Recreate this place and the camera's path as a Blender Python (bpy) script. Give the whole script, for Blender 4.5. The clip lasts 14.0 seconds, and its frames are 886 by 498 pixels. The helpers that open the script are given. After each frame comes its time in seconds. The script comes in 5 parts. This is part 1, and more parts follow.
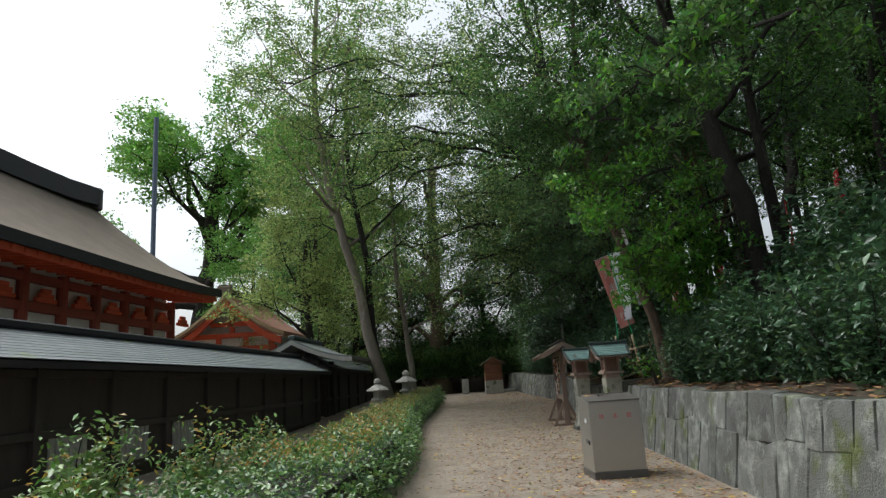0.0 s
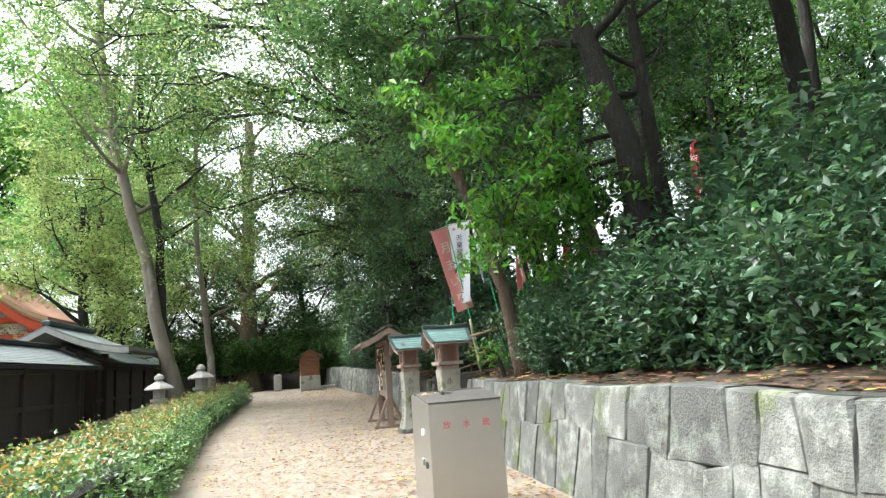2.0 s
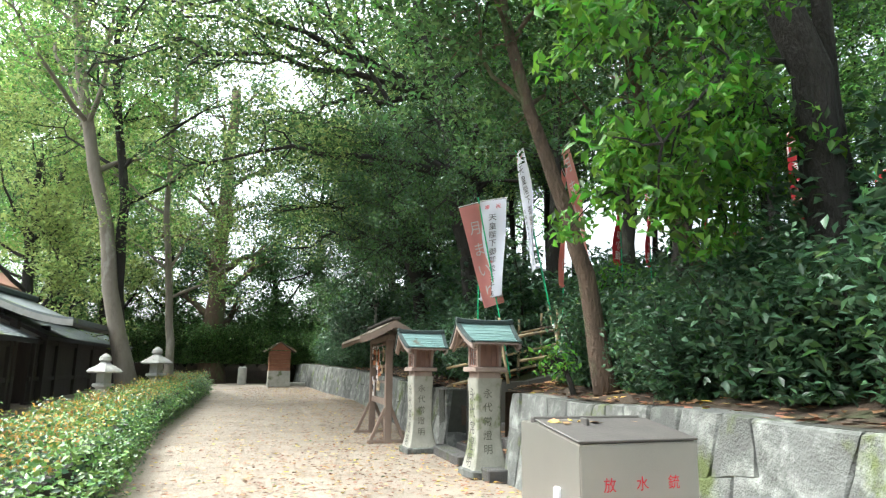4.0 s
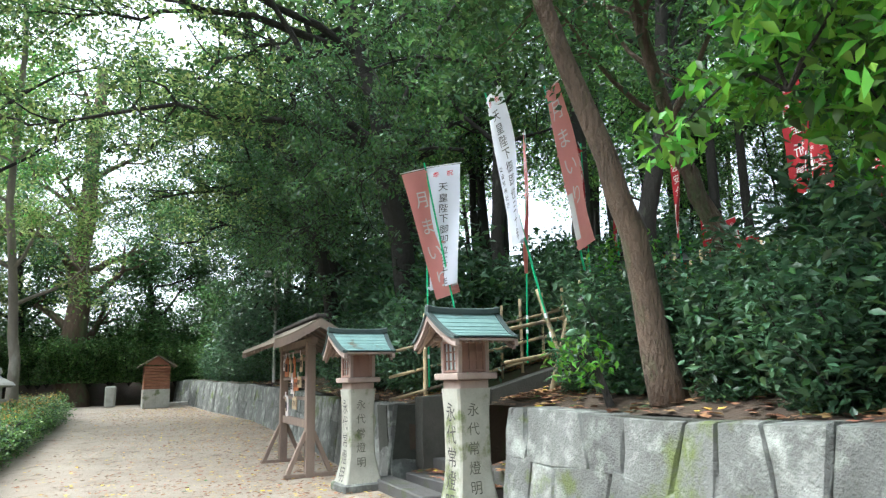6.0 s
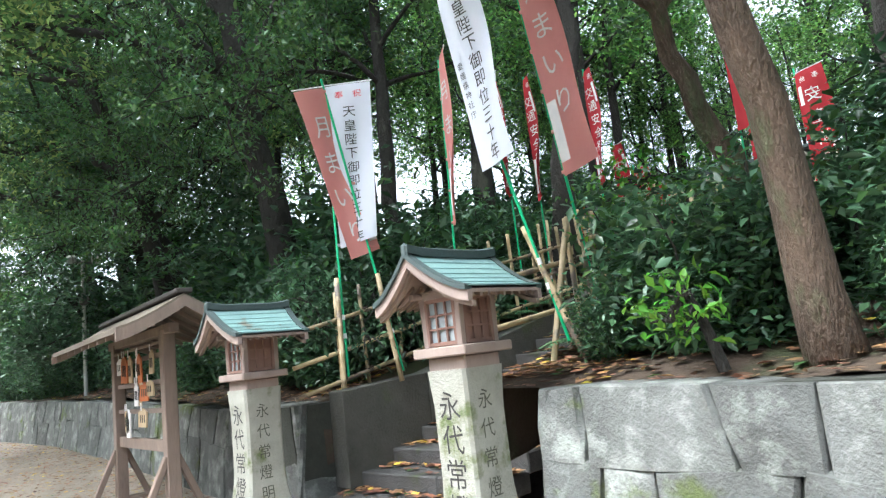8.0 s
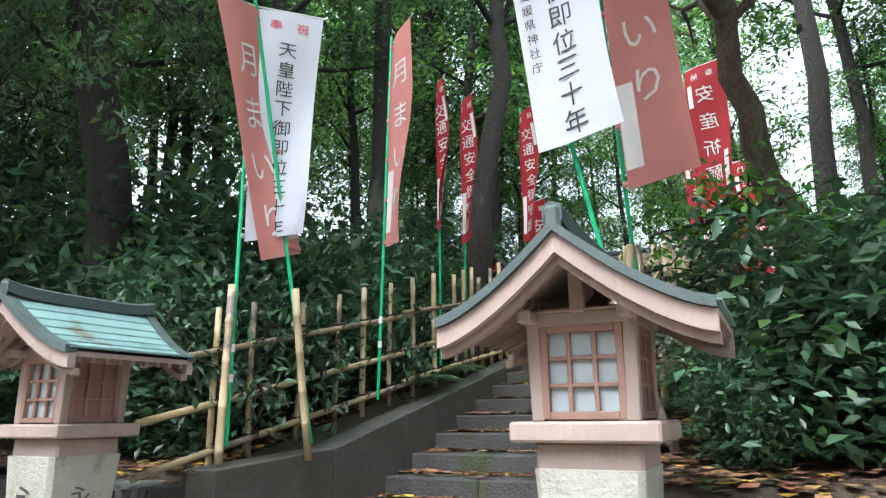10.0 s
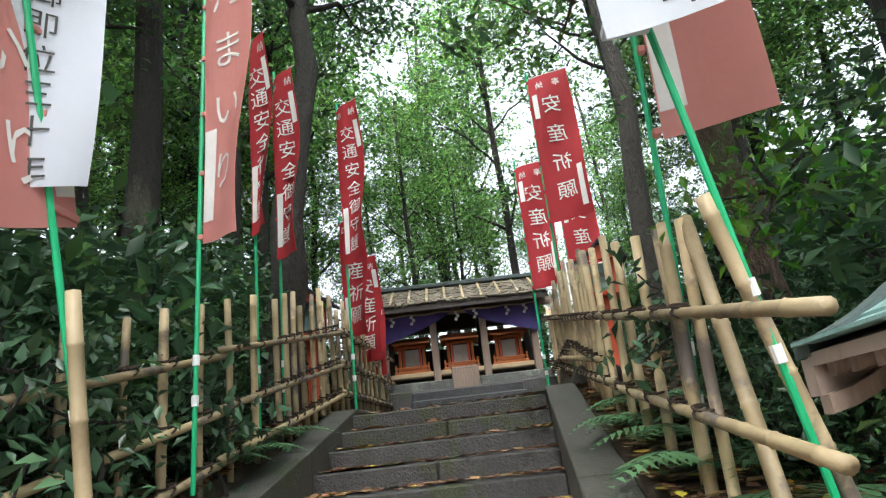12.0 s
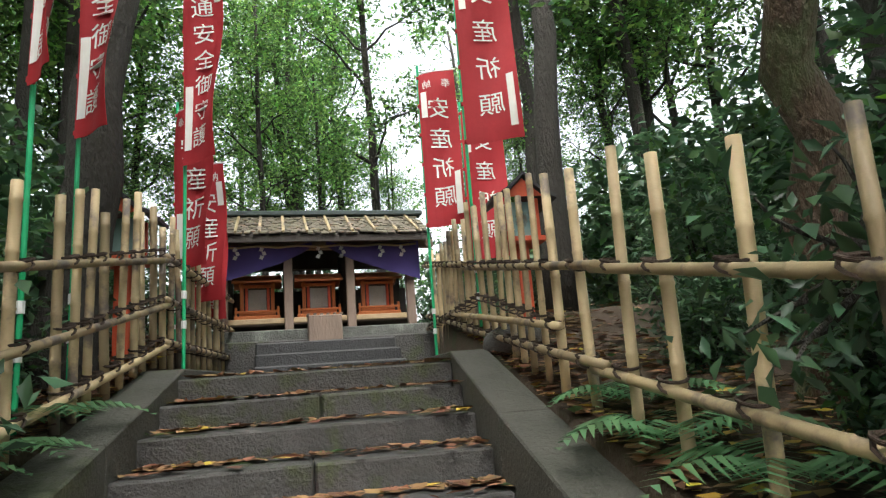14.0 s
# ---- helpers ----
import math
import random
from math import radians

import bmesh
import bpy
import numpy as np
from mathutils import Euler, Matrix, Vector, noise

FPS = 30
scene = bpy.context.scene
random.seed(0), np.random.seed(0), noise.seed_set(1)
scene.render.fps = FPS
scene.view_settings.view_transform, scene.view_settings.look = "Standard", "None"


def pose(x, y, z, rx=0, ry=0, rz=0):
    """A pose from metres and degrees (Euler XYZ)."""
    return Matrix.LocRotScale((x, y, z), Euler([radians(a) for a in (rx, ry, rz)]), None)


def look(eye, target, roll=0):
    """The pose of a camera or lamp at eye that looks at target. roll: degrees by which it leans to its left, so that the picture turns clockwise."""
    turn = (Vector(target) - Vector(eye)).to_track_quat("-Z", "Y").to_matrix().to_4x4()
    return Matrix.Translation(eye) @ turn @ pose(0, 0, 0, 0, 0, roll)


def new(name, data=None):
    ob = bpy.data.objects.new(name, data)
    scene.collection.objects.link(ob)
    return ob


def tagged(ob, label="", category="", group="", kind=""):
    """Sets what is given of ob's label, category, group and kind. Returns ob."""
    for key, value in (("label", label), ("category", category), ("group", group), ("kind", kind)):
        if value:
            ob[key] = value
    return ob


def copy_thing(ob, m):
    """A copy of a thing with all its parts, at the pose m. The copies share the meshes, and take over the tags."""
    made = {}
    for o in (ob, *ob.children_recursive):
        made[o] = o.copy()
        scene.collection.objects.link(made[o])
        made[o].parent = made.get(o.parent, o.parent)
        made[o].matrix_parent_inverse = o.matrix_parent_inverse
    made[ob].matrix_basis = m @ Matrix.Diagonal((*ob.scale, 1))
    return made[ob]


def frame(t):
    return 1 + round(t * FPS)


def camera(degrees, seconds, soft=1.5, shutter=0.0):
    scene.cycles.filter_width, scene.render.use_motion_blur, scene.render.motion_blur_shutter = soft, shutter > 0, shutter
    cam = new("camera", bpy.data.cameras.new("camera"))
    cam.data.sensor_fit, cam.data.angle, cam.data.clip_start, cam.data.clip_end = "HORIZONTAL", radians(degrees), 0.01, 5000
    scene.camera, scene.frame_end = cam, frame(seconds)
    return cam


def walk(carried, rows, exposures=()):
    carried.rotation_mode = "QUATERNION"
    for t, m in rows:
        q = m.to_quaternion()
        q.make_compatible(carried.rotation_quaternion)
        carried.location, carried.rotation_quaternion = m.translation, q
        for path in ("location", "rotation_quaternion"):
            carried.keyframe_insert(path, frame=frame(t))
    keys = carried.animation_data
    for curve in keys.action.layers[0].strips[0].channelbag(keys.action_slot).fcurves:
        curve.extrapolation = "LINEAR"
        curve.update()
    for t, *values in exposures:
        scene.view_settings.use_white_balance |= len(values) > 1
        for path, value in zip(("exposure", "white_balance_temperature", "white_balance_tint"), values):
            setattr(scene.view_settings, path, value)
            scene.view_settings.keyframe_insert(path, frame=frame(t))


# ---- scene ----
cam = camera(68.7, 14.0, soft=1.3)
PATH = [
    (0, (1.201, 0.368, 1.35), (1.081, 2.323, 1.75), -3.7),
    (0.5, (1.151, 0.981, 1.3), (1.322, 2.945, 1.64), -1.2),
    (1, (1.332, 1.834, 1.3), (1.478, 3.793, 1.674), -1.8),
    (1.5, (1.446, 2.701, 1.286), (1.812, 4.631, 1.662), -1.4),
    (2, (1.463, 3.486, 1.289), (1.867, 5.413, 1.641), -4.1),
    (2.5, (1.389, 4.208, 1.297), (1.772, 6.136, 1.669), 0.6),
    (3, (1.272, 4.903, 1.281), (1.619, 6.835, 1.666), -2.3),
    (3.2, (1.223, 5.199, 1.285), (1.589, 7.126, 1.675), -2.2),
    (5.3, (0.903, 7.918, 1.275), (1.587, 9.768, 1.606), 3.0),
    (5.5, (0.916, 8.167, 1.28), (1.653, 9.991, 1.638), 0.6),
    (6, (0.961, 8.853, 1.291), (1.771, 10.638, 1.687), -1.6),
    (6.5, (0.922, 9.493, 1.317), (1.823, 11.228, 1.739), 1.4),
    (7, (0.962, 10.15, 1.307), (1.911, 11.865, 1.704), -1.3),
    (7.5, (0.937, 10.759, 1.292), (2.039, 12.387, 1.662), -1.8),
    (7.7, (0.955, 11.001, 1.289), (2.137, 12.576, 1.635), -4.0),
    (9.8, (1.45, 13.537, 1.39), (3.108, 14.555, 1.852), -3.3),
    (10, (1.558, 13.771, 1.376), (3.224, 14.76, 1.87), -0.6),
    (10.5, (1.739, 14.319, 1.435), (3.515, 15.101, 1.919), -2.4),
    (11, (2.093, 14.755, 1.493), (3.909, 15.416, 2.008), -2.7),
    (11.5, (2.47, 15.093, 1.591), (4.356, 15.429, 2.167), -1.2),
    (12, (2.807, 15.381, 1.555), (4.705, 15.562, 2.157), -6.5),
    (12.5, (3.172, 15.626, 1.58), (5.072, 15.59, 2.204), -1.8),
    (13, (3.603, 15.769, 1.601), (5.508, 15.639, 2.193), -5.8),
    (13.5, (3.936, 15.867, 1.758), (5.837, 15.521, 2.276), -0.5),
    (14, (4.334, 15.858, 1.845), (6.271, 15.557, 2.243), -4.2),
]
walk(cam, [(t, look(eye, target, roll)) for t, eye, target, roll in PATH],
     exposures=[(0.0, -0.15, 6250, 6), (0.5, 0.25, 6250, 6), (1.0, 0.8, 6250, 6), (1.5, 1.3, 6250, 6), (3.0, 1.75, 6250, 5), (5.5, 1.75, 5900, 3), (7.5, 1.95, 5800, 6), (10.5, 1.8, 5900, 7), (12.0, 1.7, 6200, 7), (14.0, 1.75, 6500, 7)])

# ---------------------------------------------------------------- world and sun
world = bpy.data.worlds.new("world")
scene.world = world
world.use_nodes = True
wn = world.node_tree
sky = wn.nodes.new("ShaderNodeTexSky")
sky.sky_type, sky.sun_disc = "NISHITA", False
sky.sun_elevation, sky.sun_rotation = radians(58), radians(-60)
sky.air_density, sky.dust_density, sky.ozone_density = 1.0, 6.0, 1.0
haze = wn.nodes.new("ShaderNodeHueSaturation")
haze.inputs["Saturation"].default_value, haze.inputs["Value"].default_value = 0.3, 1.5
wn.links.new(sky.outputs["Color"], haze.inputs["Color"])
wn.links.new(haze.outputs["Color"], wn.nodes["Background"].inputs["Color"])
wn.nodes["Background"].inputs["Strength"].default_value = 0.15
sun = new("sun", bpy.data.lights.new("sun", "SUN"))
sun.data.energy, sun.data.angle, sun.data.color = 1.3, radians(25), (1.0, 0.97, 0.93)
sun.matrix_world = look((-14, 12, 30), (2, 16, 0))

# ---------------------------------------------------------------- materials


def material(name, colour, rough=0.7, colour2=None, scale=6.0, bump=0.3, fine=60.0, metal=0.0, patch=None, patch_scale=1.5,
             patch_at=0.55, patch2=None, patch2_scale=5.0, patch2_at=0.6, stretch=(1, 1, 1), island=0.0, piece=0.0, through_light=0.0, spec=0.5, patch2_soft=0.06):
    m = bpy.data.materials.new(name)
    m.use_nodes = True
    nt = m.node_tree
    n, ln = nt.nodes, nt.links
    b = n["Principled BSDF"]
    b.inputs["Roughness"].default_value, b.inputs["Metallic"].default_value = rough, metal
    b.inputs["Specular IOR Level"].default_value = spec
    tc, mp = n.new("ShaderNodeTexCoord"), n.new("ShaderNodeMapping")
    geo = n.new("ShaderNodeNewGeometry")
    ln.new(geo.outputs["Position"] if not stretch[0] < 0 else tc.outputs["Object"], mp.inputs["Vector"])
    mp.inputs["Scale"].default_value = [abs(s) for s in stretch]

    def tex(s, d=4):
        t = n.new("ShaderNodeTexNoise")
        t.inputs["Scale"].default_value, t.inputs["Detail"].default_value, t.inputs["Roughness"].default_value = s, d, 0.65
        ln.new(mp.outputs["Vector"], t.inputs["Vector"])
        return t

    def ramp(src, lo, hi):
        r = n.new("ShaderNodeMapRange")
        r.inputs["From Min"].default_value, r.inputs["From Max"].default_value = lo, hi
        ln.new(src, r.inputs["Value"])
        return r.outputs["Result"]

    def mix(f, a, c):
        x = n.new("ShaderNodeMix")
        x.data_type = "RGBA"
        if isinstance(f, float):
            x.inputs["Factor"].default_value = f
        else:
            ln.new(f, x.inputs["Factor"])
        for v, k in ((a, 6), (c, 7)):
            if isinstance(v, tuple):
                x.inputs[k].default_value = (*v, 1)
            else:
                ln.new(v, x.inputs[k])
        return x.outputs[2]

    c2 = colour2 or tuple(v * 0.6 for v in colour)
    big, small = tex(scale), tex(fine, 3)
    col = mix(ramp(big.outputs["Fac"], 0.3, 0.7), colour, c2)
    col = mix(ramp(small.outputs["Fac"], 0.35, 0.75), col, mix(0.45, colour, c2)) if bump else col
    if patch:
        col = mix(ramp(tex(patch_scale, 6).outputs["Fac"], patch_at, patch_at + 0.09), col, patch)
    if patch2:
        col = mix(ramp(tex(patch2_scale, 7).outputs["Fac"], patch2_at, patch2_at + patch2_soft), col, patch2)
    if island or piece:
        hs = n.new("ShaderNodeHueSaturation")
        src = geo.outputs["Random Per Island"]
        if piece:
            src = n.new("ShaderNodeObjectInfo").outputs["Random"]
        mr = n.new("ShaderNodeMapRange")
        mr.inputs["To Min"].default_value, mr.inputs["To Max"].default_value = 1 - (island or piece), 1 + (island or piece)
        ln.new(src, mr.inputs["Value"])
        ln.new(mr.outputs["Result"], hs.inputs["Value"])
        if island:
            hr = n.new("ShaderNodeMapRange")
            hr.inputs["To Min"].default_value, hr.inputs["To Max"].default_value = 0.475, 0.525
            mu = n.new("ShaderNodeMath")
            mu.operation = "FRACT"
            m7 = n.new("ShaderNodeMath")
            m7.operation = "MULTIPLY"
            m7.inputs[1].default_value = 7.31
            ln.new(src, m7.inputs[0])
            ln.new(m7.outputs[0], mu.inputs[0])
            ln.new(mu.outputs[0], hr.inputs["Value"])
            ln.new(hr.outputs["Result"], hs.inputs["Hue"])
        ln.new(col, hs.inputs["Color"])
        col = hs.outputs["Color"]
    ln.new(col, b.inputs["Base Color"])
    if bump:
        bp = n.new("ShaderNodeBump")
        bp.inputs["Strength"].default_value, bp.inputs["Distance"].default_value = bump, 0.05 if bump >= 1 else 0.02
        ad = n.new("ShaderNodeMath")
        ln.new(big.outputs["Fac"], ad.inputs[0])
        ln.new(small.outputs["Fac"], ad.inputs[1])
        ln.new(ad.outputs[0], bp.inputs["Height"])
        ln.new(bp.outputs["Normal"], b.inputs["Normal"])
    if through_light:
        tr = n.new("ShaderNodeBsdfTranslucent")
        ln.new(col, tr.inputs["Color"])
        mx = n.new("ShaderNodeMixShader")
        mx.inputs[0].default_value = through_light
        ln.new(b.outputs[0], mx.inputs[1])
        ln.new(tr.outputs[0], mx.inputs[2])
        ln.new(mx.outputs[0], n["Material Output"].inputs["Surface"])
    return m


M = {
    "gravel": material("gravel", (0.42, 0.365, 0.30), 0.95, (0.26, 0.215, 0.17), 1.1, 1.0, 38, patch=(0.20, 0.16, 0.12), patch_scale=3.0, patch_at=0.58, patch2=(0.12, 0.09, 0.065), patch2_scale=16, patch2_at=0.64),
    "soil": material("soil", (0.085, 0.058, 0.038), 0.95, (0.045, 0.032, 0.022), 2.5, 0.8, 30, patch=(0.05, 0.06, 0.025), patch_scale=1.2),
    "granite": material("granite", (0.185, 0.19, 0.178), 0.88, (0.06, 0.063, 0.055), 2.6, 0.85, 50, patch=(0.10, 0.125, 0.04), patch_scale=1.3, patch_at=0.57, patch2=(0.32, 0.34, 0.305), patch2_scale=4.5, patch2_at=0.50, piece=0.28, patch2_soft=0.22),
    "joint": material("joint", (0.06, 0.06, 0.05), 0.95, (0.03, 0.035, 0.025), 6, 0.5),
    "step": material("step", (0.085, 0.082, 0.078), 0.7, (0.038, 0.036, 0.034), 5, 0.8, 50, patch=(0.055, 0.065, 0.03), patch_scale=2.5, patch_at=0.55, piece=0.12),
    "lantern_stone": material("lantern_stone", (0.40, 0.39, 0.34), 0.85, (0.24, 0.24, 0.19), 5, 0.5, 60, patch=(0.13, 0.155, 0.065), patch_scale=2.4, patch_at=0.52),
    "plain_stone": material("plain_stone", (0.42, 0.41, 0.38), 0.85, (0.27, 0.27, 0.24), 6, 0.4, 80, patch=(0.14, 0.16, 0.09), patch_scale=3, patch_at=0.6),
    "old_wood": material("old_wood", (0.27, 0.20, 0.155), 0.8, (0.17, 0.125, 0.10), 7, 0.3, 50, stretch=(1, 1, 0.25)),
    "pink_wood": material("pink_wood", (0.34, 0.265, 0.225), 0.75, (0.235, 0.175, 0.148), 7, 0.25, 50, stretch=(1, 1, 0.25)),
    "pale_wood": material("pale_wood", (0.52, 0.40, 0.24), 0.7, (0.40, 0.29, 0.17), 9, 0.2, 60),
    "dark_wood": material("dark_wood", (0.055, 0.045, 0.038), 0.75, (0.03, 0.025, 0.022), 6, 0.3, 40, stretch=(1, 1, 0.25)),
    "red_wood": material("red_wood", (0.62, 0.10, 0.035), 0.55, (0.48, 0.07, 0.03), 4, 0.15, 40),
    "red_brown": material("red_brown", (0.30, 0.055, 0.03), 0.6, (0.2, 0.035, 0.02), 4, 0.15, 40),
    "orange_wood": material("orange_wood", (0.55, 0.17, 0.05), 0.6, (0.40, 0.11, 0.03), 6, 0.2, 40),
    "hut_wood": material("hut_wood", (0.30, 0.13, 0.075), 0.75, (0.2, 0.085, 0.05), 6, 0.2, 40),
    "plaster": material("plaster", (0.72, 0.70, 0.64), 0.9, (0.58, 0.55, 0.5), 3, 0.15, 40),
    "copper": material("copper", (0.205, 0.325, 0.305), 0.55, (0.115, 0.21, 0.205), 5, 0.25, 50, patch=(0.11, 0.10, 0.075), patch_scale=5, patch_at=0.59, piece=0.1),
    "copper_dark": material("copper_dark", (0.06, 0.085, 0.08), 0.65, (0.035, 0.05, 0.05), 6, 0.2, 50),
    "bark_roof": material("bark_roof", (0.20, 0.165, 0.125), 0.95, (0.13, 0.105, 0.08), 1.2, 0.7, 25, patch=(0.28, 0.25, 0.2), patch_scale=9, patch_at=0.66),
    "bark_roof_red": material("bark_roof_red", (0.42, 0.22, 0.155), 0.95, (0.31, 0.165, 0.12), 1.5, 0.6, 25),
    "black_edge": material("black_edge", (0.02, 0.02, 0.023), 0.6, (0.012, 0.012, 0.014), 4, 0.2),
    "slate": material("slate", (0.21, 0.235, 0.24), 0.6, (0.13, 0.15, 0.155), 3, 0.3, 40, patch=(0.20, 0.26, 0.07), patch_scale=1.1, patch_at=0.6, piece=0.1),
    "shingle": material("shingle", (0.19, 0.165, 0.125), 0.9, (0.10, 0.09, 0.07), 6, 0.5, 40, patch=(0.24, 0.15, 0.08), patch_scale=9, patch_at=0.58, island=0.3),
    "steel": material("steel", (0.50, 0.485, 0.45), 0.42, (0.44, 0.42, 0.39), 2, 0.04, 120, metal=0.85),
    "steel_dark": material("steel_dark", (0.13, 0.12, 0.11), 0.6, (0.08, 0.075, 0.07), 6, 0.15, metal=0.4),
    "red_paint": material("red_paint", (0.7, 0.03, 0.05), 0.5, (0.6, 0.03, 0.05), 9, 0.0),
    "lattice_wood": material("lattice_wood", (0.27, 0.155, 0.115), 0.75, (0.19, 0.11, 0.085), 7, 0.25, 50, stretch=(1, 1, 0.25)),
    "carved": material("carved", (0.06, 0.06, 0.045), 0.9, (0.11, 0.11, 0.08), 12, 0.0),
    "kerb": material("kerb", (0.085, 0.081, 0.07), 0.8, (0.04, 0.042, 0.032), 4, 0.7, 45, patch=(0.058, 0.066, 0.036), patch_scale=1.8, patch_at=0.58),
    "wet_stone": material("wet_stone", (0.04, 0.041, 0.043), 0.5, (0.022, 0.022, 0.024), 6, 0.6, 50),
    "ink": material("ink", (0.03, 0.03, 0.03), 0.7, (0.05, 0.045, 0.04), 20, 0.0),
    "white_ink": material("white_ink", (0.78, 0.74, 0.72), 0.7, (0.7, 0.66, 0.64), 9, 0.0),
    "paper": material("paper", (0.50, 0.56, 0.57), 0.5, (0.43, 0.49, 0.50), 3, 0.0, through_light=0.3),
    "white_cloth": material("white_cloth", (0.80, 0.82, 0.88), 0.8, (0.74, 0.76, 0.82), 2, 0.1, 30, through_light=0.4),
    "pink_cloth": material("pink_cloth", (0.78, 0.37, 0.33), 0.8, (0.70, 0.30, 0.27), 2, 0.1, 30, through_light=0.42),
    "red_cloth": material("red_cloth", (0.50, 0.03, 0.04), 0.75, (0.40, 0.02, 0.03), 2, 0.1, 30, through_light=0.3),
    "purple_cloth": material("purple_cloth", (0.085, 0.06, 0.25), 0.8, (0.06, 0.045, 0.18), 3, 0.1, 30),
    "green_pole": material("green_pole", (0.02, 0.42, 0.17), 0.4, (0.02, 0.36, 0.15), 3, 0.0),
    "white_plastic": material("white_plastic", (0.75, 0.75, 0.75), 0.4, (0.7, 0.7, 0.7), 3, 0.0),
    "bamboo": material("bamboo", (0.47, 0.375, 0.22), 0.55, (0.34, 0.25, 0.14), 3.5, 0.12, 50, patch=(0.15, 0.12, 0.10), patch_scale=2.6, patch_at=0.52, piece=0.35),
    "tie": material("tie", (0.05, 0.032, 0.022), 0.9, (0.03, 0.02, 0.015), 20, 0.3),
    "bark": material("bark", (0.155, 0.105, 0.072), 0.95, (0.055, 0.04, 0.028), 7, 1.0, 35, patch=(0.10, 0.115, 0.055), patch_scale=2.2, patch_at=0.52, patch2=(0.40, 0.37, 0.32), patch2_scale=7, patch2_at=0.68, stretch=(1, 1, 0.35)),
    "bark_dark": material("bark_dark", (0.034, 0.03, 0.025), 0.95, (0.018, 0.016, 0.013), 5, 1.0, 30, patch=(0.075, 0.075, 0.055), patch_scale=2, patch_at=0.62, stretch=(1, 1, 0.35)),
    "bark_pale": material("bark_pale", (0.26, 0.23, 0.185), 0.95, (0.13, 0.11, 0.085), 3, 0.8, 30, patch=(0.36, 0.34, 0.29), patch_scale=1, patch_at=0.6, stretch=(1, 1, 0.35)),
    "leaf_dark": material("leaf_dark", (0.066, 0.145, 0.068), 0.38, (0.048, 0.105, 0.052), 1.5, 0, island=0.55, through_light=0.3, spec=0.65),
    "leaf_canopy": material("leaf_canopy", (0.082, 0.165, 0.048), 0.42, (0.06, 0.12, 0.04), 0.6, 0, island=0.55, through_light=0.55),
    "leaf_bright": material("leaf_bright", (0.13, 0.33, 0.035), 0.42, (0.10, 0.25, 0.03), 1.5, 0, island=0.4, through_light=0.45),
    "leaf_yellow": material("leaf_yellow", (0.30, 0.38, 0.12), 0.5, (0.22, 0.30, 0.10), 0.8, 0, island=0.45, through_light=0.6),
    "leaf_fresh": material("leaf_fresh", (0.19, 0.38, 0.08), 0.5, (0.14, 0.30, 0.065), 0.6, 0, island=0.45, through_light=0.5),
    "leaf_hedge": material("leaf_hedge", (0.155, 0.28, 0.06), 0.35, (0.10, 0.20, 0.05), 1.2, 0, island=0.45, through_light=0.25, spec=0.7),
    "leaf_tip": material("leaf_tip", (0.40, 0.34, 0.06), 0.45, (0.42, 0.21, 0.07), 1.0, 0, island=0.35, through_light=0.35),
    "leaf_fern": material("leaf_fern", (0.12, 0.25, 0.11), 0.5, (0.085, 0.19, 0.085), 2, 0, island=0.3, through_light=0.35),
    "leaf_dead": material("leaf_dead", (0.29, 0.15, 0.07), 0.7, (0.17, 0.085, 0.045), 2, 0, island=0.6),
    "leaf_dead_yellow": material("leaf_dead_yellow", (0.62, 0.45, 0.06), 0.6, (0.5, 0.32, 0.05), 2, 0, island=0.3),
    "blue_steel": material("blue_steel", (0.10, 0.14, 0.20), 0.5, (0.08, 0.11, 0.16), 3, 0.0),
}

# ---------------------------------------------------------------- mesh helpers


def mesh_of(name, bm, mat, smooth=False):
    me = bpy.data.meshes.new(name)
    bm.to_mesh(me)
    bm.free()
    me.materials.append(M[mat])
    if smooth:
        me.polygons.foreach_set("use_smooth", [True] * len(me.polygons))
    return me


def part(name, bm, mat, parent=None, label="", smooth=False):
    ob = new(name, mesh_of(name, bm, mat, smooth) if not isinstance(bm, bpy.types.Mesh) else bm)
    ob.parent = parent
    return tagged(ob, label)


def thing(name, label, category, at=(0, 0, 0), rz=0.0, group="", kind=""):
    ob = new(name)
    ob.empty_display_size = 0.1
    ob.matrix_basis = pose(*at, 0, 0, rz)
    return tagged(ob, label, category, group, kind)


def block(bm, c, s, rot=None, bevel=0.0):
    m = Matrix.Translation(c) @ (rot or Matrix()) @ Matrix.Diagonal((*s, 1))
    r = bmesh.ops.create_cube(bm, size=1, matrix=m)
    if bevel:
        es = list({e for v in r["verts"] for e in v.link_edges})
        bmesh.ops.bevel(bm, geom=es, offset=bevel, segments=1, affect="EDGES")
    return bm


def box(c, s, rot=None, bevel=0.006):
    return block(bmesh.new(), c, s, rot, bevel)


def tube(bm, pts, radii, n=8, cap=True):
    rings = []
    for i, p in enumerate(pts):
        p = Vector(p)
        d = (Vector(pts[min(i + 1, len(pts) - 1)]) - Vector(pts[max(i - 1, 0)])).normalized()
        a = d.orthogonal().normalized() if i == 0 else (a - d * a.dot(d)).normalized()
        b = d.cross(a)
        rings.append([bm.verts.new(p + (a * math.cos(k * math.tau / n) + b * math.sin(k * math.tau / n)) * radii[i]) for k in range(n)])
    for r, q in zip(rings, rings[1:]):
        for k in range(n):
            bm.faces.new((r[k], r[(k + 1) % n], q[(k + 1) % n], q[k]))
    if cap:
        bm.faces.new(rings[0][::-1])
        bm.faces.new(rings[-1])
    return bm


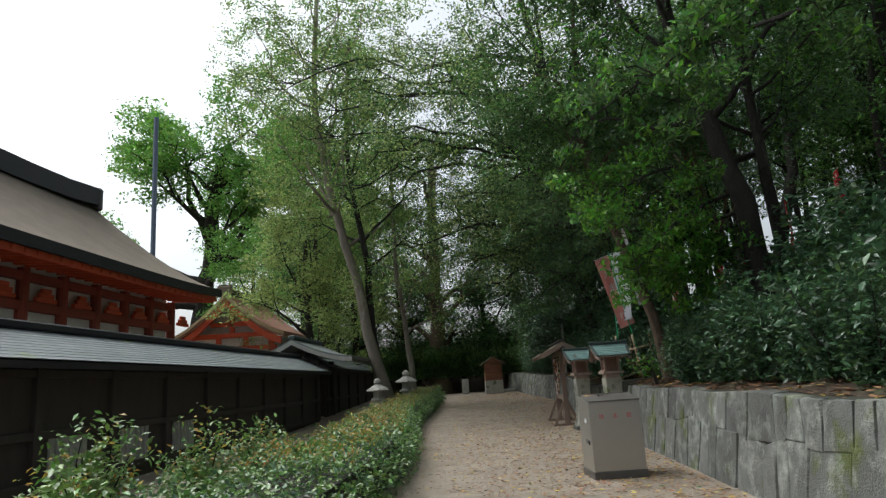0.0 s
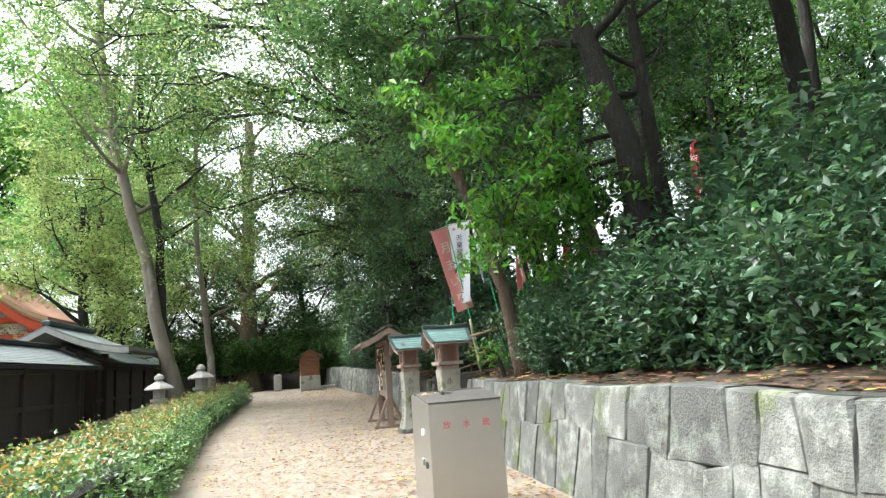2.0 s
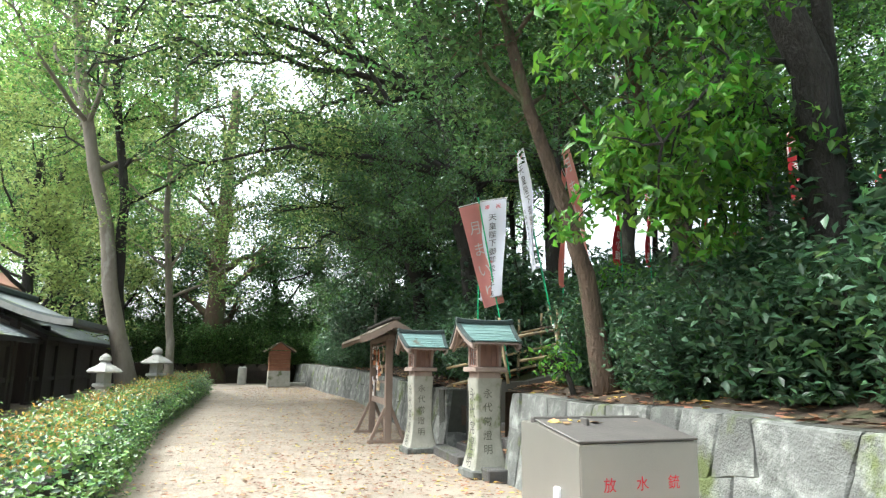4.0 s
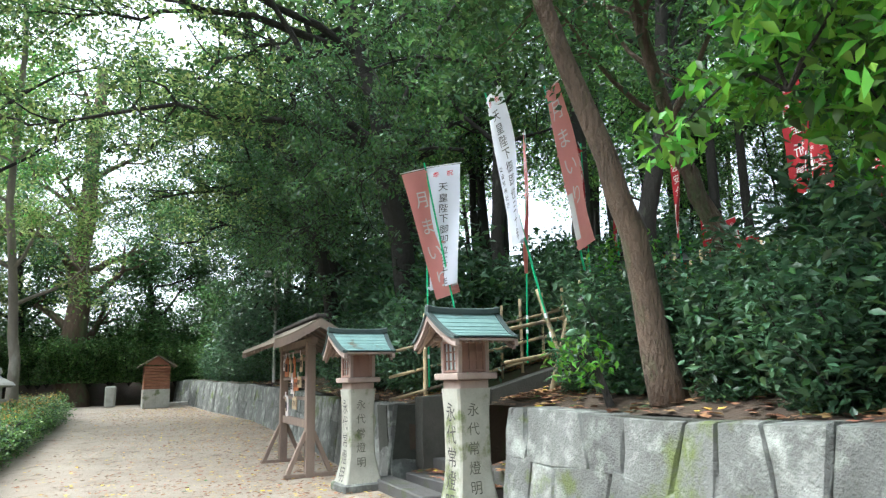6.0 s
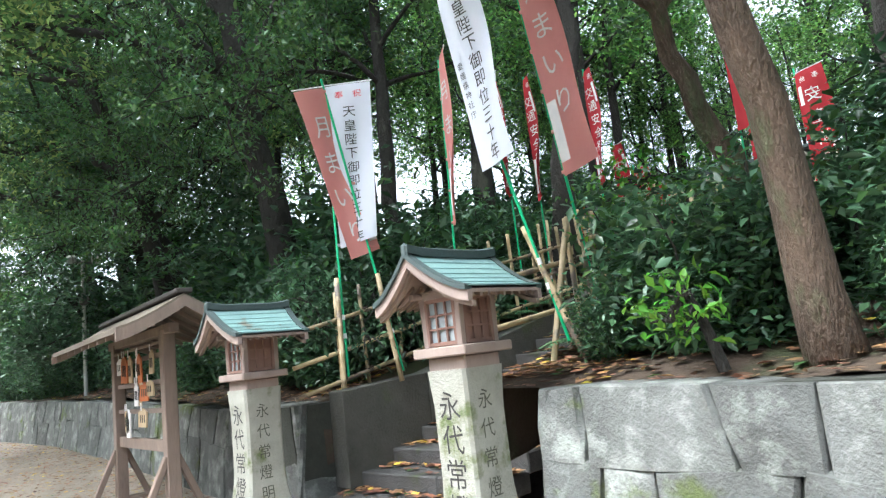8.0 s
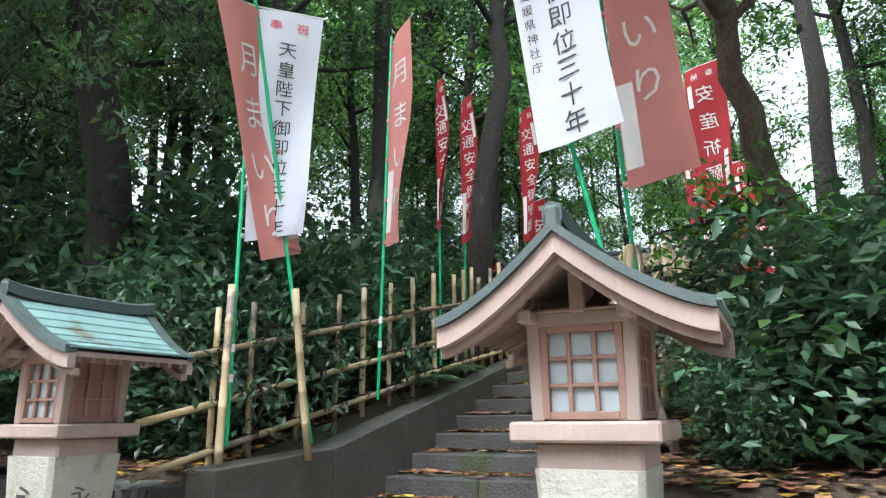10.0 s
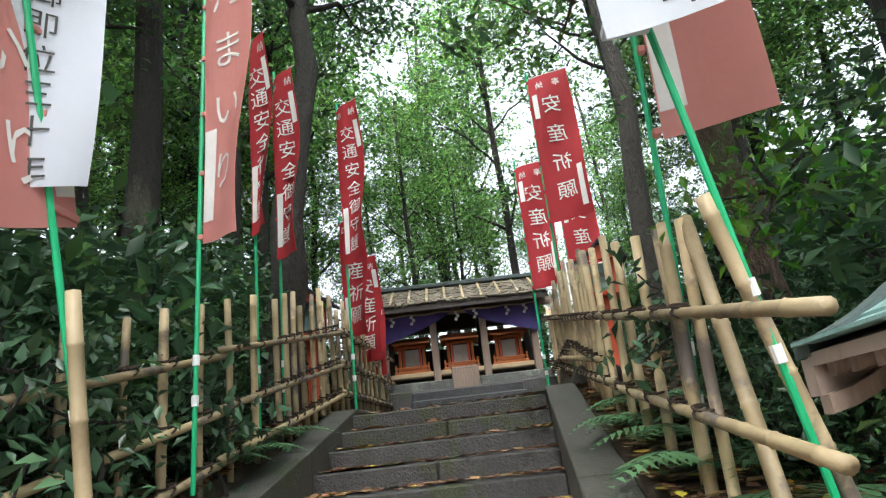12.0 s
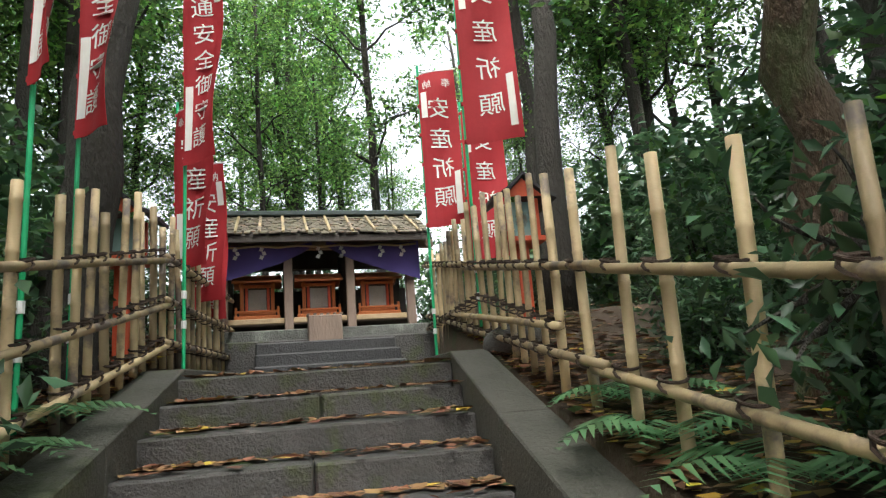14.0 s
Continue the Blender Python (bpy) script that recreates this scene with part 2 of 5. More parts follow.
def rod(p, q, r, n=8, r2=None):
    return tube(bmesh.new(), [p, q], [r, r2 or r], n)


def culm(p, q, r, seed=0):
    """A bamboo culm with swollen nodes."""
    rng = random.Random(seed)
    p, q = Vector(p), Vector(q)
    length = (q - p).length
    pts, rad, d = [], [], rng.uniform(0.05, 0.25)
    side = Vector((rng.uniform(-1, 1), rng.uniform(-1, 1), 0)) * 0.006
    put = lambda d, k: (pts.append(p.lerp(q, d / length) + side * math.sin(d * 3.1)), rad.append(r * k))
    put(0, 1)
    while d < length - 0.03:
        put(d - 0.008, 0.98), put(d, 1.13), put(d + 0.008, 0.98)
        d += rng.uniform(0.2, 0.3)
    put(length, 0.95)
    return tube(bmesh.new(), pts, rad, 10)


def grid_mesh(nu, nv, f):
    bm = bmesh.new()
    vs = [[bm.verts.new(f(i / nu, j / nv)) for j in range(nv + 1)] for i in range(nu + 1)]
    for i in range(nu):
        for j in range(nv):
            bm.faces.new((vs[i][j], vs[i + 1][j], vs[i + 1][j + 1], vs[i][j + 1]))
    return bm


def slab_mesh(nu, nv, f, thick):
    """A curved sheet with thickness, closed at its edges; thick is a vector downwards."""
    t = Vector(thick)
    bm = bmesh.new()
    top = [[bm.verts.new(f(i / nu, j / nv)) for j in range(nv + 1)] for i in range(nu + 1)]
    low = [[bm.verts.new(Vector(f(i / nu, j / nv)) + t) for j in range(nv + 1)] for i in range(nu + 1)]
    for i in range(nu):
        for j in range(nv):
            bm.faces.new((top[i][j], top[i + 1][j], top[i + 1][j + 1], top[i][j + 1]))
            bm.faces.new((low[i][j + 1], low[i + 1][j + 1], low[i + 1][j], low[i][j]))
    for i in range(nu):
        bm.faces.new((top[i][0], low[i][0], low[i + 1][0], top[i + 1][0]))
        bm.faces.new((top[i + 1][nv], low[i + 1][nv], low[i][nv], top[i][nv]))
    for j in range(nv):
        bm.faces.new((top[0][j + 1], low[0][j + 1], low[0][j], top[0][j]))
        bm.faces.new((top[nu][j], low[nu][j], low[nu][j + 1], top[nu][j + 1]))
    bmesh.ops.recalc_face_normals(bm, faces=bm.faces)
    return bm


def leaves(name, centres, size, mats, rng, droop=0.3, shares=None, ratio=0.42):
    """One mesh of folded leaves, each an island of two triangles, at the given centres."""
    c = np.asarray(centres, dtype=np.float32)
    n = len(c)
    d = rng.normal(size=(n, 3))
    d[:, 2] = d[:, 2] * 0.5 - droop
    d /= np.linalg.norm(d, axis=1)[:, None]
    s = np.cross(d, rng.normal(size=(n, 3)) * 0.5 + (0, 0, 1.0))
    s /= np.linalg.norm(s, axis=1)[:, None] + 1e-6
    up = np.cross(s, d)
    k = (size * rng.uniform(0.6, 1.3, n))[:, None]
    v = np.empty((n, 4, 3), np.float32)
    v[:, 0] = c - d * k * 0.5
    v[:, 1] = c + s * k * ratio * 0.55 + up * k * 0.10
    v[:, 2] = c + d * k * 0.5 - up * k * 0.05
    v[:, 3] = c - s * k * ratio * 0.55 + up * k * 0.10
    base = np.arange(n)[:, None] * 4
    tri = np.concatenate([base + (0, 1, 2), base + (0, 2, 3)], axis=1).reshape(-1)
    me = bpy.data.meshes.new(name)
    me.vertices.add(n * 4), me.loops.add(n * 6), me.polygons.add(n * 2)
    me.vertices.foreach_set("co", v.reshape(-1))
    me.loops.foreach_set("vertex_index", tri.astype(np.int32))
    me.polygons.foreach_set("loop_start", np.arange(0, n * 6, 3, dtype=np.int32))
    for m in mats:
        me.materials.append(M[m])
    if len(mats) > 1:
        idx = rng.choice(len(mats), n, p=shares)
        me.polygons.foreach_set("material_index", np.repeat(idx, 2).astype(np.int32))
    me.update()
    return me


def clump(rng, centre, radius, n, flat=0.75, tuft=0.0):
    """Points round a centre; with tuft, gathered on small sprays of that size with gaps between them."""
    k = max(3, n // 16) if tuft else n
    d = rng.normal(size=(k, 3))
    d /= np.linalg.norm(d, axis=1)[:, None]
    r = rng.uniform(0.25, 1, k)[:, None] ** 0.6
    p = np.asarray(centre) + d * r * np.asarray((radius, radius, radius * flat))
    if tuft:
        p = p[rng.integers(0, k, n)] + rng.normal(size=(n, 3)) * np.asarray((tuft, tuft, tuft * 0.55))
    return p


def text_mesh(chars, height):
    """Letters one below another, centred on x, as a flat mesh with its first top at y = 0."""
    cu = bpy.data.curves.new("letters", "FONT")
    cu.body, cu.size, cu.align_x, cu.align_y = chars, height, "CENTER", "CENTER"
    cu.resolution_u = 2
    ob = new("letters", cu)
    bpy.context.view_layer.update()
    me = bpy.data.meshes.new_from_object(ob.evaluated_get(bpy.context.evaluated_depsgraph_get()))
    bpy.data.objects.remove(ob)
    bpy.data.curves.remove(cu)
    return me


GLYPHS = {}


def letters(bm, chars, place, height, step, u0, v0, both=False):
    """Lays chars down the line u0 from v0, each a flat letter carried onto the surface place(u, v, offset)."""
    for k, ch in enumerate(chars):
        if ch == " ":
            continue
        if ch not in GLYPHS:
            me = text_mesh(ch, 1.0)
            co = np.empty(len(me.vertices) * 3)
            me.vertices.foreach_get("co", co)
            co = co.reshape(-1, 3)
            if len(co):
                co[:, :2] -= (co[:, :2].max(0) + co[:, :2].min(0)) / 2
            GLYPHS[ch] = (co, [tuple(p.vertices) for p in me.polygons])
        co, faces = GLYPHS[ch]
        for off in ((1, -1) if both else (1,)):
            vs = [bm.verts.new(place(u0 + x * height, v0 + k * step - y * height, off)) for x, y, _ in co]
            for f in faces:
                try:
                    bm.faces.new([vs[i] for i in f])
                except ValueError:
                    pass
    return bm

# ---------------------------------------------------------------- the lie of the land


def path_z(y):
    return 0.033 * min(max(y - 20, 0), 18)


NOSE_X, NOSE_Z, TREAD, RISE, STEPS = 4.07, 0.151, 0.38, 0.151, 13
Y_LOW, Y_HIGH = 15.2, 16.9


def stair_z(x):
    return min(max(NOSE_Z + (x - NOSE_X) * RISE / TREAD, 0), 1.96)


def bank_z(x, y):
    side = max(abs(y - 16.05) - 1.0, 0)
    z = 1.0 + 0.215 * min(max(x - 4.1, 0), 6.5) 
    z += 0.05 * min(side, 8) * min(max(x - 4.6, 0), 1.5) / 1.5 + 0.05 * noise.noise((x * 1.3, y * 1.3, 0))
    return z + path_z(y)


WALL_FAR = [(4.0, 16.55), (4.05, 20), (4.15, 25), (3.95, 29), (3.2, 33), (2.2, 41)]


def wall_x(y):
    if y < 16.55:
        return 3.98
    for (x0, y0), (x1, y1) in zip(WALL_FAR, WALL_FAR[1:]):
        if y <= y1:
            return x0 + (x1 - x0) * (y - y0) / (y1 - y0)
    return 2.2 - (y - 41) * 0.05


def build_ground():
    def f(u, v):
        s, t = (u * 2 - 1), v
        x = 1.0 + 14 * s + 886 * s ** 5
        y = -30 + 110 * t + 900 * t ** 6
        z = path_z(y) + 0.012 * noise.noise((x * 0.8, y * 0.8, 3))
        if 3.9 < x < 60:
            z -= 0.05
        return (x, y, z)
    return tagged(part("ground", grid_mesh(90, 140, f), "gravel", smooth=True), "pale trodden sandy gravel path strewn with fallen leaves", "ground", kind="structure")


def build_bank():
    def strip(ya, yb, x0, n):
        def f(u, v):
            y = ya + (yb - ya) * v if x0 else (ya + (yb - ya) * v ** 1.5 if ya > 16 else yb - (yb - ya) * (1 - v) ** 1.5)
            edge = not x0 and v == (0 if ya > 16 else 1)
            x = (x0 or wall_x(y) + 0.16) + 30 * u ** 1.8 + 160 * u ** 9
            return (x, y, bank_z(x, y) - (0.6 if edge else 0) if not x0 else (1.94 if x < 12.9 else bank_z(x, y) - 0.12))
        tagged(part("wooded_bank", grid_mesh(60, n, f), "soil", smooth=True), "dark leaf-littered soil bank above the stone wall", "ground", kind="structure")
    strip(-30, 14.93, None, 130)
    strip(17.15, 90, None, 150)
    strip(14.93, 17.15, 8.7, 6)


build_ground()
build_bank()

tagged(part("wooded_rise", grid_mesh(40, 10, lambda u, v: (-90 + 104 * u, 41.2 + 30 * v, 0.5 + 4.0 * min(1, v * 2.2) + 0.35 * noise.noise((u * 30, v * 8, 1)) * min(1, v * 6))), "soil", smooth=True), "dark overgrown rise at the path's end", "ground", kind="structure")


def stone_wall(name, line, z_low, z_high, label, seed, courses):
    """A dry wall of uneven blocks along line, leaning back; each block is a piece of its own."""
    rng = random.Random(seed)
    owner = thing(name, label, "wall", kind="structure")
    pts = [Vector((*p, 0)) for p in line]
    lens = [(b - a).length for a, b in zip(pts, pts[1:])]
    total = sum(lens)

    def at(s, z, out):
        for a, b, n in zip(pts, pts[1:], lens):
            if s <= n or b is pts[-1]:
                break
            s -= n
        d = (b - a).normalized()
        p = a + d * s
        side = Vector((-d.y, d.x, 0))
        return Vector((p.x, p.y, 0)) + side * (out - 0.13 * z) + Vector((0, 0, path_z(p.y) + z))
    h = z_high - z_low
    back = bmesh.new()
    n = max(2, int(total / 1.5))
    ring = [[back.verts.new(at(total * i / n, z, o)) for z, o in ((z_low - 0.1, -0.035), (z_high - 0.02, -0.035), (z_high - 0.02, -0.4), (z_low - 0.1, -0.4))] for i in range(n + 1)]
    for a, b in zip(ring, ring[1:]):
        for k in range(4):
            back.faces.new((a[k], b[k], b[(k + 1) % 4], a[(k + 1) % 4]))
    back.faces.new(ring[0]), back.faces.new(ring[-1][::-1])
    part("wall_core", back, "joint", owner)
    levels = [z_low + h * sum(courses[:k]) / sum(courses) for k in range(len(courses) + 1)]
    wave = lambda k, s: levels[k] + (0.05 * math.sin(s * 1.7 + k * 2) + 0.035 * math.sin(s * 4.3 + k) if 0 < k < len(courses) else (0.02 * math.sin(s * 2.1) if k else -0.06))
    for k in range(len(courses)):
        s, lean = 0.0, 0.0
        while s < total - 0.12:
            w = min(rng.choice((0.3, 0.42, 0.55, 0.7)) * rng.uniform(0.85, 1.2), total - s)
            if total - s - w < 0.25:
                w = total - s
            lean2 = rng.uniform(-0.07, 0.07) if s + w < total else 0
            g = 0.009
            up, down = (rng.uniform(0, 0.06) if k < len(courses) - 1 else 0), (rng.uniform(0, 0.06) if k else 0)
            rim = [(s + lean * -1 + g, wave(k, s) + g - down), (s + w - lean2 - g, wave(k, s + w) + g - down), (s + w + lean2 - g, wave(k + 1, s + w) - g + up), (s + lean + g, wave(k + 1, s) - g + up)]
            mid = (sum(p[0] for p in rim) / 4, sum(p[1] for p in rim) / 4)
            bm = bmesh.new()
            proud = rng.uniform(0.0, 0.018)
            layers = []
            for d, shrink in ((-0.3, 0), (-0.006, 0), (0.012 + proud, 0.016)):
                layer = []
                for (a, z), (a2, z2) in zip(rim, rim[1:] + rim[:1]):
                    for q in (0, 0.5):
                        sa, za = a + (a2 - a) * q, z + (z2 - z) * q
                        j = rng.uniform(-0.012, 0.012)
                        sa += (mid[0] - sa) * (shrink / max(w * 0.5, 0.05)) * 0.7 + (j if d > -0.1 else 0)
                        za += (mid[1] - za) * (shrink / (h / len(courses) * 0.5)) * 0.7 + (rng.uniform(-0.008, 0.008) if d > -0.1 else 0)
                        layer.append(bm.verts.new(at(sa, za, d + (rng.uniform(-0.008, 0.008) if d > 0 else 0))))
                layers.append(layer)
            for a, b in zip(layers, layers[1:]):
                for i in range(8):
                    bm.faces.new((a[i], a[(i + 1) % 8], b[(i + 1) % 8], b[i]))
            c = bm.verts.new(at(mid[0], mid[1], 0.02 + proud + rng.uniform(0, 0.015)))
            for i in range(8):
                bm.faces.new((layers[2][i], layers[2][(i + 1) % 8], c))
            bmesh.ops.recalc_face_normals(bm, faces=bm.faces)
            part("stone", bm, "granite", owner)
            s, lean = s + w, lean2
    return owner


stone_wall("wall_near", [(3.84, -5), (3.84, 14.12)], 0, 1.03, "grey mossy retaining wall of uneven granite blocks", 3, (1.15, 0.85))
stone_wall("wall_near_return", [(3.88, 14.14), (5.6, 14.8)], 0, 1.03, "grey mossy end of the retaining wall beside the steps", 5, (1, 1))
stone_wall("wall_far_return", [(5.2, 17.16), (3.9, 17.16)], 0, 1.0, "dark mossy wall end beside the stone steps", 6, (1, 1))
stone_wall("wall_far", [(3.86, 17.18)] + [(x - 0.12, y) for x, y in WALL_FAR[1:]], 0, 1.0, "long grey granite retaining wall along the path", 4, (1.1, 0.9))


def swing(x, degrees):
    """A turn about the upright through the middle of the steps at x."""
    c = Matrix.Translation((x, 16.05, 0))
    return c @ Matrix.Rotation(radians(degrees), 4, "Z") @ c.inverted()


def build_stairs():
    owner = thing("stairs", "worn dark stone steps with fallen leaves", "stairs", kind="structure")
    for k in range(STEPS):
        rng = random.Random(k)
        x, z = NOSE_X + k * TREAD, NOSE_Z + k * RISE
        cut = rng.uniform(0.35, 0.65) if k % 2 else 0
        y0 = Y_LOW - 0.02
        spans = [(y0, Y_HIGH + 0.02)] if not cut else [(y0, y0 + 1.74 * cut), (y0 + 1.74 * cut + 0.006, Y_HIGH + 0.02)]
        for a, b in spans:
            deep = TREAD + 0.03 if k < STEPS - 1 else 2.6
            ob = part("step", box((x + deep / 2 - 0.0, (a + b) / 2, z - RISE / 2 - 0.004), (deep, b - a, RISE + 0.02), None, 0.012), "step", owner)
            ob.matrix_basis = swing(x, 4 if k < STEPS - 1 else 3)
    for k in range(3):
        x, z = 10.75 + k * 0.28, 1.963 + 0.13 * (k + 1)
        part("step", box((x + 0.6, 16.12, z - 0.07), (1.2, 1.46, 0.15), None, 0.016), "wet_stone", owner, "dark damp stone step").matrix_basis = swing(11.75, 6)
    for y, lab in ((15.05, 0), (17.03, 1)):
        bm = bmesh.new()
        prof = [(4.25, 1.08), (5.3, 1.15), (6.2, 1.38), (7.4, 1.68), (8.75, 2.04), (10.6, 2.06)]
        for (x0, z0), (x1, z1) in list(zip(prof, prof[1:]))[0 if lab else 1:]:
            vs = [bm.verts.new((x, y + dy, z)) for x, z in ((x0, z0), (x1 - 0.006, z1)) for dy, z in ((-0.13, z), (0.13, z), (0.13, z - 0.9), (-0.13, z - 0.9))]
            for f in ((0, 1, 5, 4), (1, 2, 6, 5), (3, 0, 4, 7), (0, 3, 2, 1), (4, 5, 6, 7)):
                bm.faces.new([vs[i] for i in f])
        bmesh.ops.bevel(bm, geom=bm.edges[:], offset=0.008, segments=1, affect="EDGES")
        part("kerb", bm, "kerb", owner)
    part("platform", box((12.3, 16.15, 2.18), (1.7, 2.6, 0.42), None, 0.015), "step", owner).matrix_basis = swing(11.75, 6)
    for a, b, w in ((13.95, 15.0, 0.16), (15.3, 17.0, 0.14)):
        part("paving_edge", box((3.72, (a + b) / 2, 0.06), (0.28, b - a, w), None, 0.015), "step", owner)
    return owner


build_stairs()


# ---------------------------------------------------------------- lanterns with a wooden light house


def lantern_house(owner, post_z, mat):
    """Cap plate, latticed light house and copper gable roof, its ridge longer than its eaves; the gable looks along -x."""
    z = post_z
    part("neck", box((0, 0, z + 0.035), (0.31, 0.33, 0.09), None, 0.01), mat, owner)
    part("cap_plate", box((0, 0, z + 0.11), (0.43, 0.46, 0.062), None, 0.008), mat, owner)
    hz = z + 0.14
    for sx in (-1, 1):
        for sy in (-1, 1):
            part("corner_post", box((sx * 0.145, sy * 0.152, hz + 0.165), (0.042, 0.042, 0.33), Matrix.Rotation(sy * -0.035, 4, "X"), 0.004), mat, owner)
            part("bracket", box((sx * 0.19, sy * 0.158, hz + 0.325), (0.11, 0.045, 0.04), None, 0.006), mat, owner)
        part("tie_beam", box((sx * 0.148, 0, hz + 0.318), (0.035, 0.36, 0.045), None, 0.004), mat, owner)
        part("side_beam", box((0, sx * 0.158, hz + 0.318), (0.26, 0.03, 0.04), None, 0.004), mat, owner)
        part("king_post", box((sx * 0.17, 0, hz + 0.40), (0.035, 0.045, 0.13), None, 0.004), mat, owner)
    part("top_plate", box((0, 0, hz + 0.346), (0.34, 0.38, 0.012), None, 0.003), mat, owner)
    for ax in range(4):
        rot = Matrix.Rotation(ax * math.pi / 2, 4, "Z")
        half, wide = (0.150, 0.265) if ax % 2 == 0 else (0.155, 0.25)
        for o in (-1, 1):
            part("window_stile", box(rot @ Vector((-half - 0.003, o * (wide / 2 - 0.012), hz + 0.152)), (0.024, 0.024, 0.29), rot, 0.002), "lattice_wood", owner)
            part("window_rail", box(rot @ Vector((-half - 0.003, 0, hz + 0.152 + o * 0.134)), (0.022, wide - 0.05, 0.024), rot, 0.002), "lattice_wood", owner)
            part("glazing_bar", box(rot @ Vector((-half - 0.002, o * wide * 0.155, hz + 0.152)), (0.016, 0.014, 0.245), rot, 0.002), "lattice_wood", owner)
            part("glazing_bar", box(rot @ Vector((-half - 0.001, 0, hz + 0.152 + o * 0.042)), (0.014, wide - 0.05, 0.014), rot, 0.002), "lattice_wood", owner)
        if ax % 2 == 0:
            part("paper_pane", box(rot @ Vector((-half + 0.012, 0, hz + 0.152)), (0.004, wide, 0.28), rot, 0), "paper", owner, "pale blue-grey pane")
        else:
            part("board", box(rot @ Vector((-half + 0.012, 0, hz + 0.152)), (0.008, wide, 0.28), rot, 0), "lattice_wood", owner)
    ridge, eave = hz + 0.555, hz + 0.30
    reach = lambda v: 0.375 - 0.06 * v

    def prof(v, lift=0.0):
        return Vector((0, 0.42 * v, ridge - (ridge - eave) * (1 - max(0.0, 1 - v) ** 1.45) + lift))
    for side in (-1, 1):
        def sheet(a, b, lift, out):
            def f(u, v):
                w = a + (b - a) * v
                p = prof(w, lift(v))
                return ((reach(w) + out) * (2 * u - 1), p.y * side, p.z)
            return f
        part("roof_board", slab_mesh(1, 8, sheet(0, 1, lambda v: 0, -0.01), (0, 0, -0.022)), "pink_wood", owner)
        for k in range(7):
            part("copper_sheet", slab_mesh(1, 3, sheet(k / 7, (k + 1) / 7 + 0.03, lambda v: 0.010 + 0.008 * v + 0.0006 * k, 0.012), (0, 0, -0.006)), "copper", owner)
        for k in range(9):
            x = -0.27 + 0.0675 * k
            part("rafter", slab_mesh(1, 5, lambda u, v: (x - 0.010 + 0.020 * u, side * (0.17 + 0.235 * v), prof(0.40 + 0.57 * v).z - 0.022), (0, 0, -0.022)), "old_wood", owner)
        for e in (-1, 1):
            def edge(lift, off, wide):
                def f(u, v):
                    p = prof(v, lift)
                    return (e * (reach(v) + off) - wide / 2 + wide * u, p.y * side, p.z)
                return f
            part("barge_board", slab_mesh(1, 10, edge(-0.008, -0.002, 0.036), (0, 0, -0.062)), "pink_wood", owner, "curved weathered barge board")
            part("barge_fillet", slab_mesh(1, 10, edge(-0.07, -0.03, 0.03), (0, 0, -0.03)), "old_wood", owner)
            part("edge_trim", slab_mesh(1, 10, edge(0.026, 0.004, 0.056), (0, 0, -0.032)), "copper_dark", owner)
    part("ridge_cap", slab_mesh(12, 2, lambda u, v: (-0.395 + 0.79 * u, -0.03 + 0.06 * v, ridge + 0.048 + 0.025 * (2 * u - 1) ** 4 + (0 if v != 0.5 else 0.012)), (0, 0, -0.05)), "copper_dark", owner, "dark copper ridge cap")
    for e in (-1, 1):
        part("ridge_end", box((e * 0.392, 0, ridge + 0.03), (0.03, 0.052, 0.085), None, 0.012), "copper_dark", owner)


def stone_lantern(at, rz):
    owner = thing("stone_lantern", "mossy inscribed stone lantern with wooden light house and copper roof", "lantern", at, rz, "pair of lanterns at the steps")
    H = 1.13

    def half(z):
        t = z / H
        return 0.165 + 0.075 * max(0, 1 - t * 2.2) ** 2 + 0.015 * max(0, t - 0.8) / 0.2
    bm = bmesh.new()
    rows = [i / 16 * H for i in range(17)]
    rings = []
    for z in rows:
        w = half(z)
        c = 0.02
        rings.append([bm.verts.new((x, y * 0.93, z + 0.08)) for x, y in ((-w + c, -w), (w - c, -w), (w, -w + c), (w, w - c), (w - c, w), (-w + c, w), (-w, w - c), (-w, -w + c))])
    for a, b in zip(rings, rings[1:]):
        for k in range(8):
            bm.faces.new((a[k], a[(k + 1) % 8], b[(k + 1) % 8], b[k]))
    bm.faces.new(rings[-1])
    part("post", bm, "lantern_stone", owner)
    part("foot", box((0, 0, 0.045), (0.54, 0.51, 0.11), None, 0.02), "granite", owner)
    for face in ("front", "side"):
        def place(u, v, off):
            z = 1.17 - v
            w = half(z - 0.08)
            if face == "front":
                return (-w - 0.003, -u, z)
            return (u, -(w * 0.93) - 0.003, z)
        for k, ch in enumerate("永代常燈明"):
            part("inscription", letters(bmesh.new(), ch, place, 0.185 if face == "front" else 0.125, 0, 0.0 if face == "front" else -0.02, 0.17 + 0.2 * k if face == "front" else 0.15 + 0.17 * k), "ink" if face == "front" else "carved", owner, "black painted character" if face == "front" else "shallow carved character")
    lantern_house(owner, 1.21, "pink_wood" )
    return owner


stone_lantern((3.70, 14.46, 0), 4)
stone_lantern((3.40, 16.95, 0), 4)

# ---------------------------------------------------------------- steel cabinet


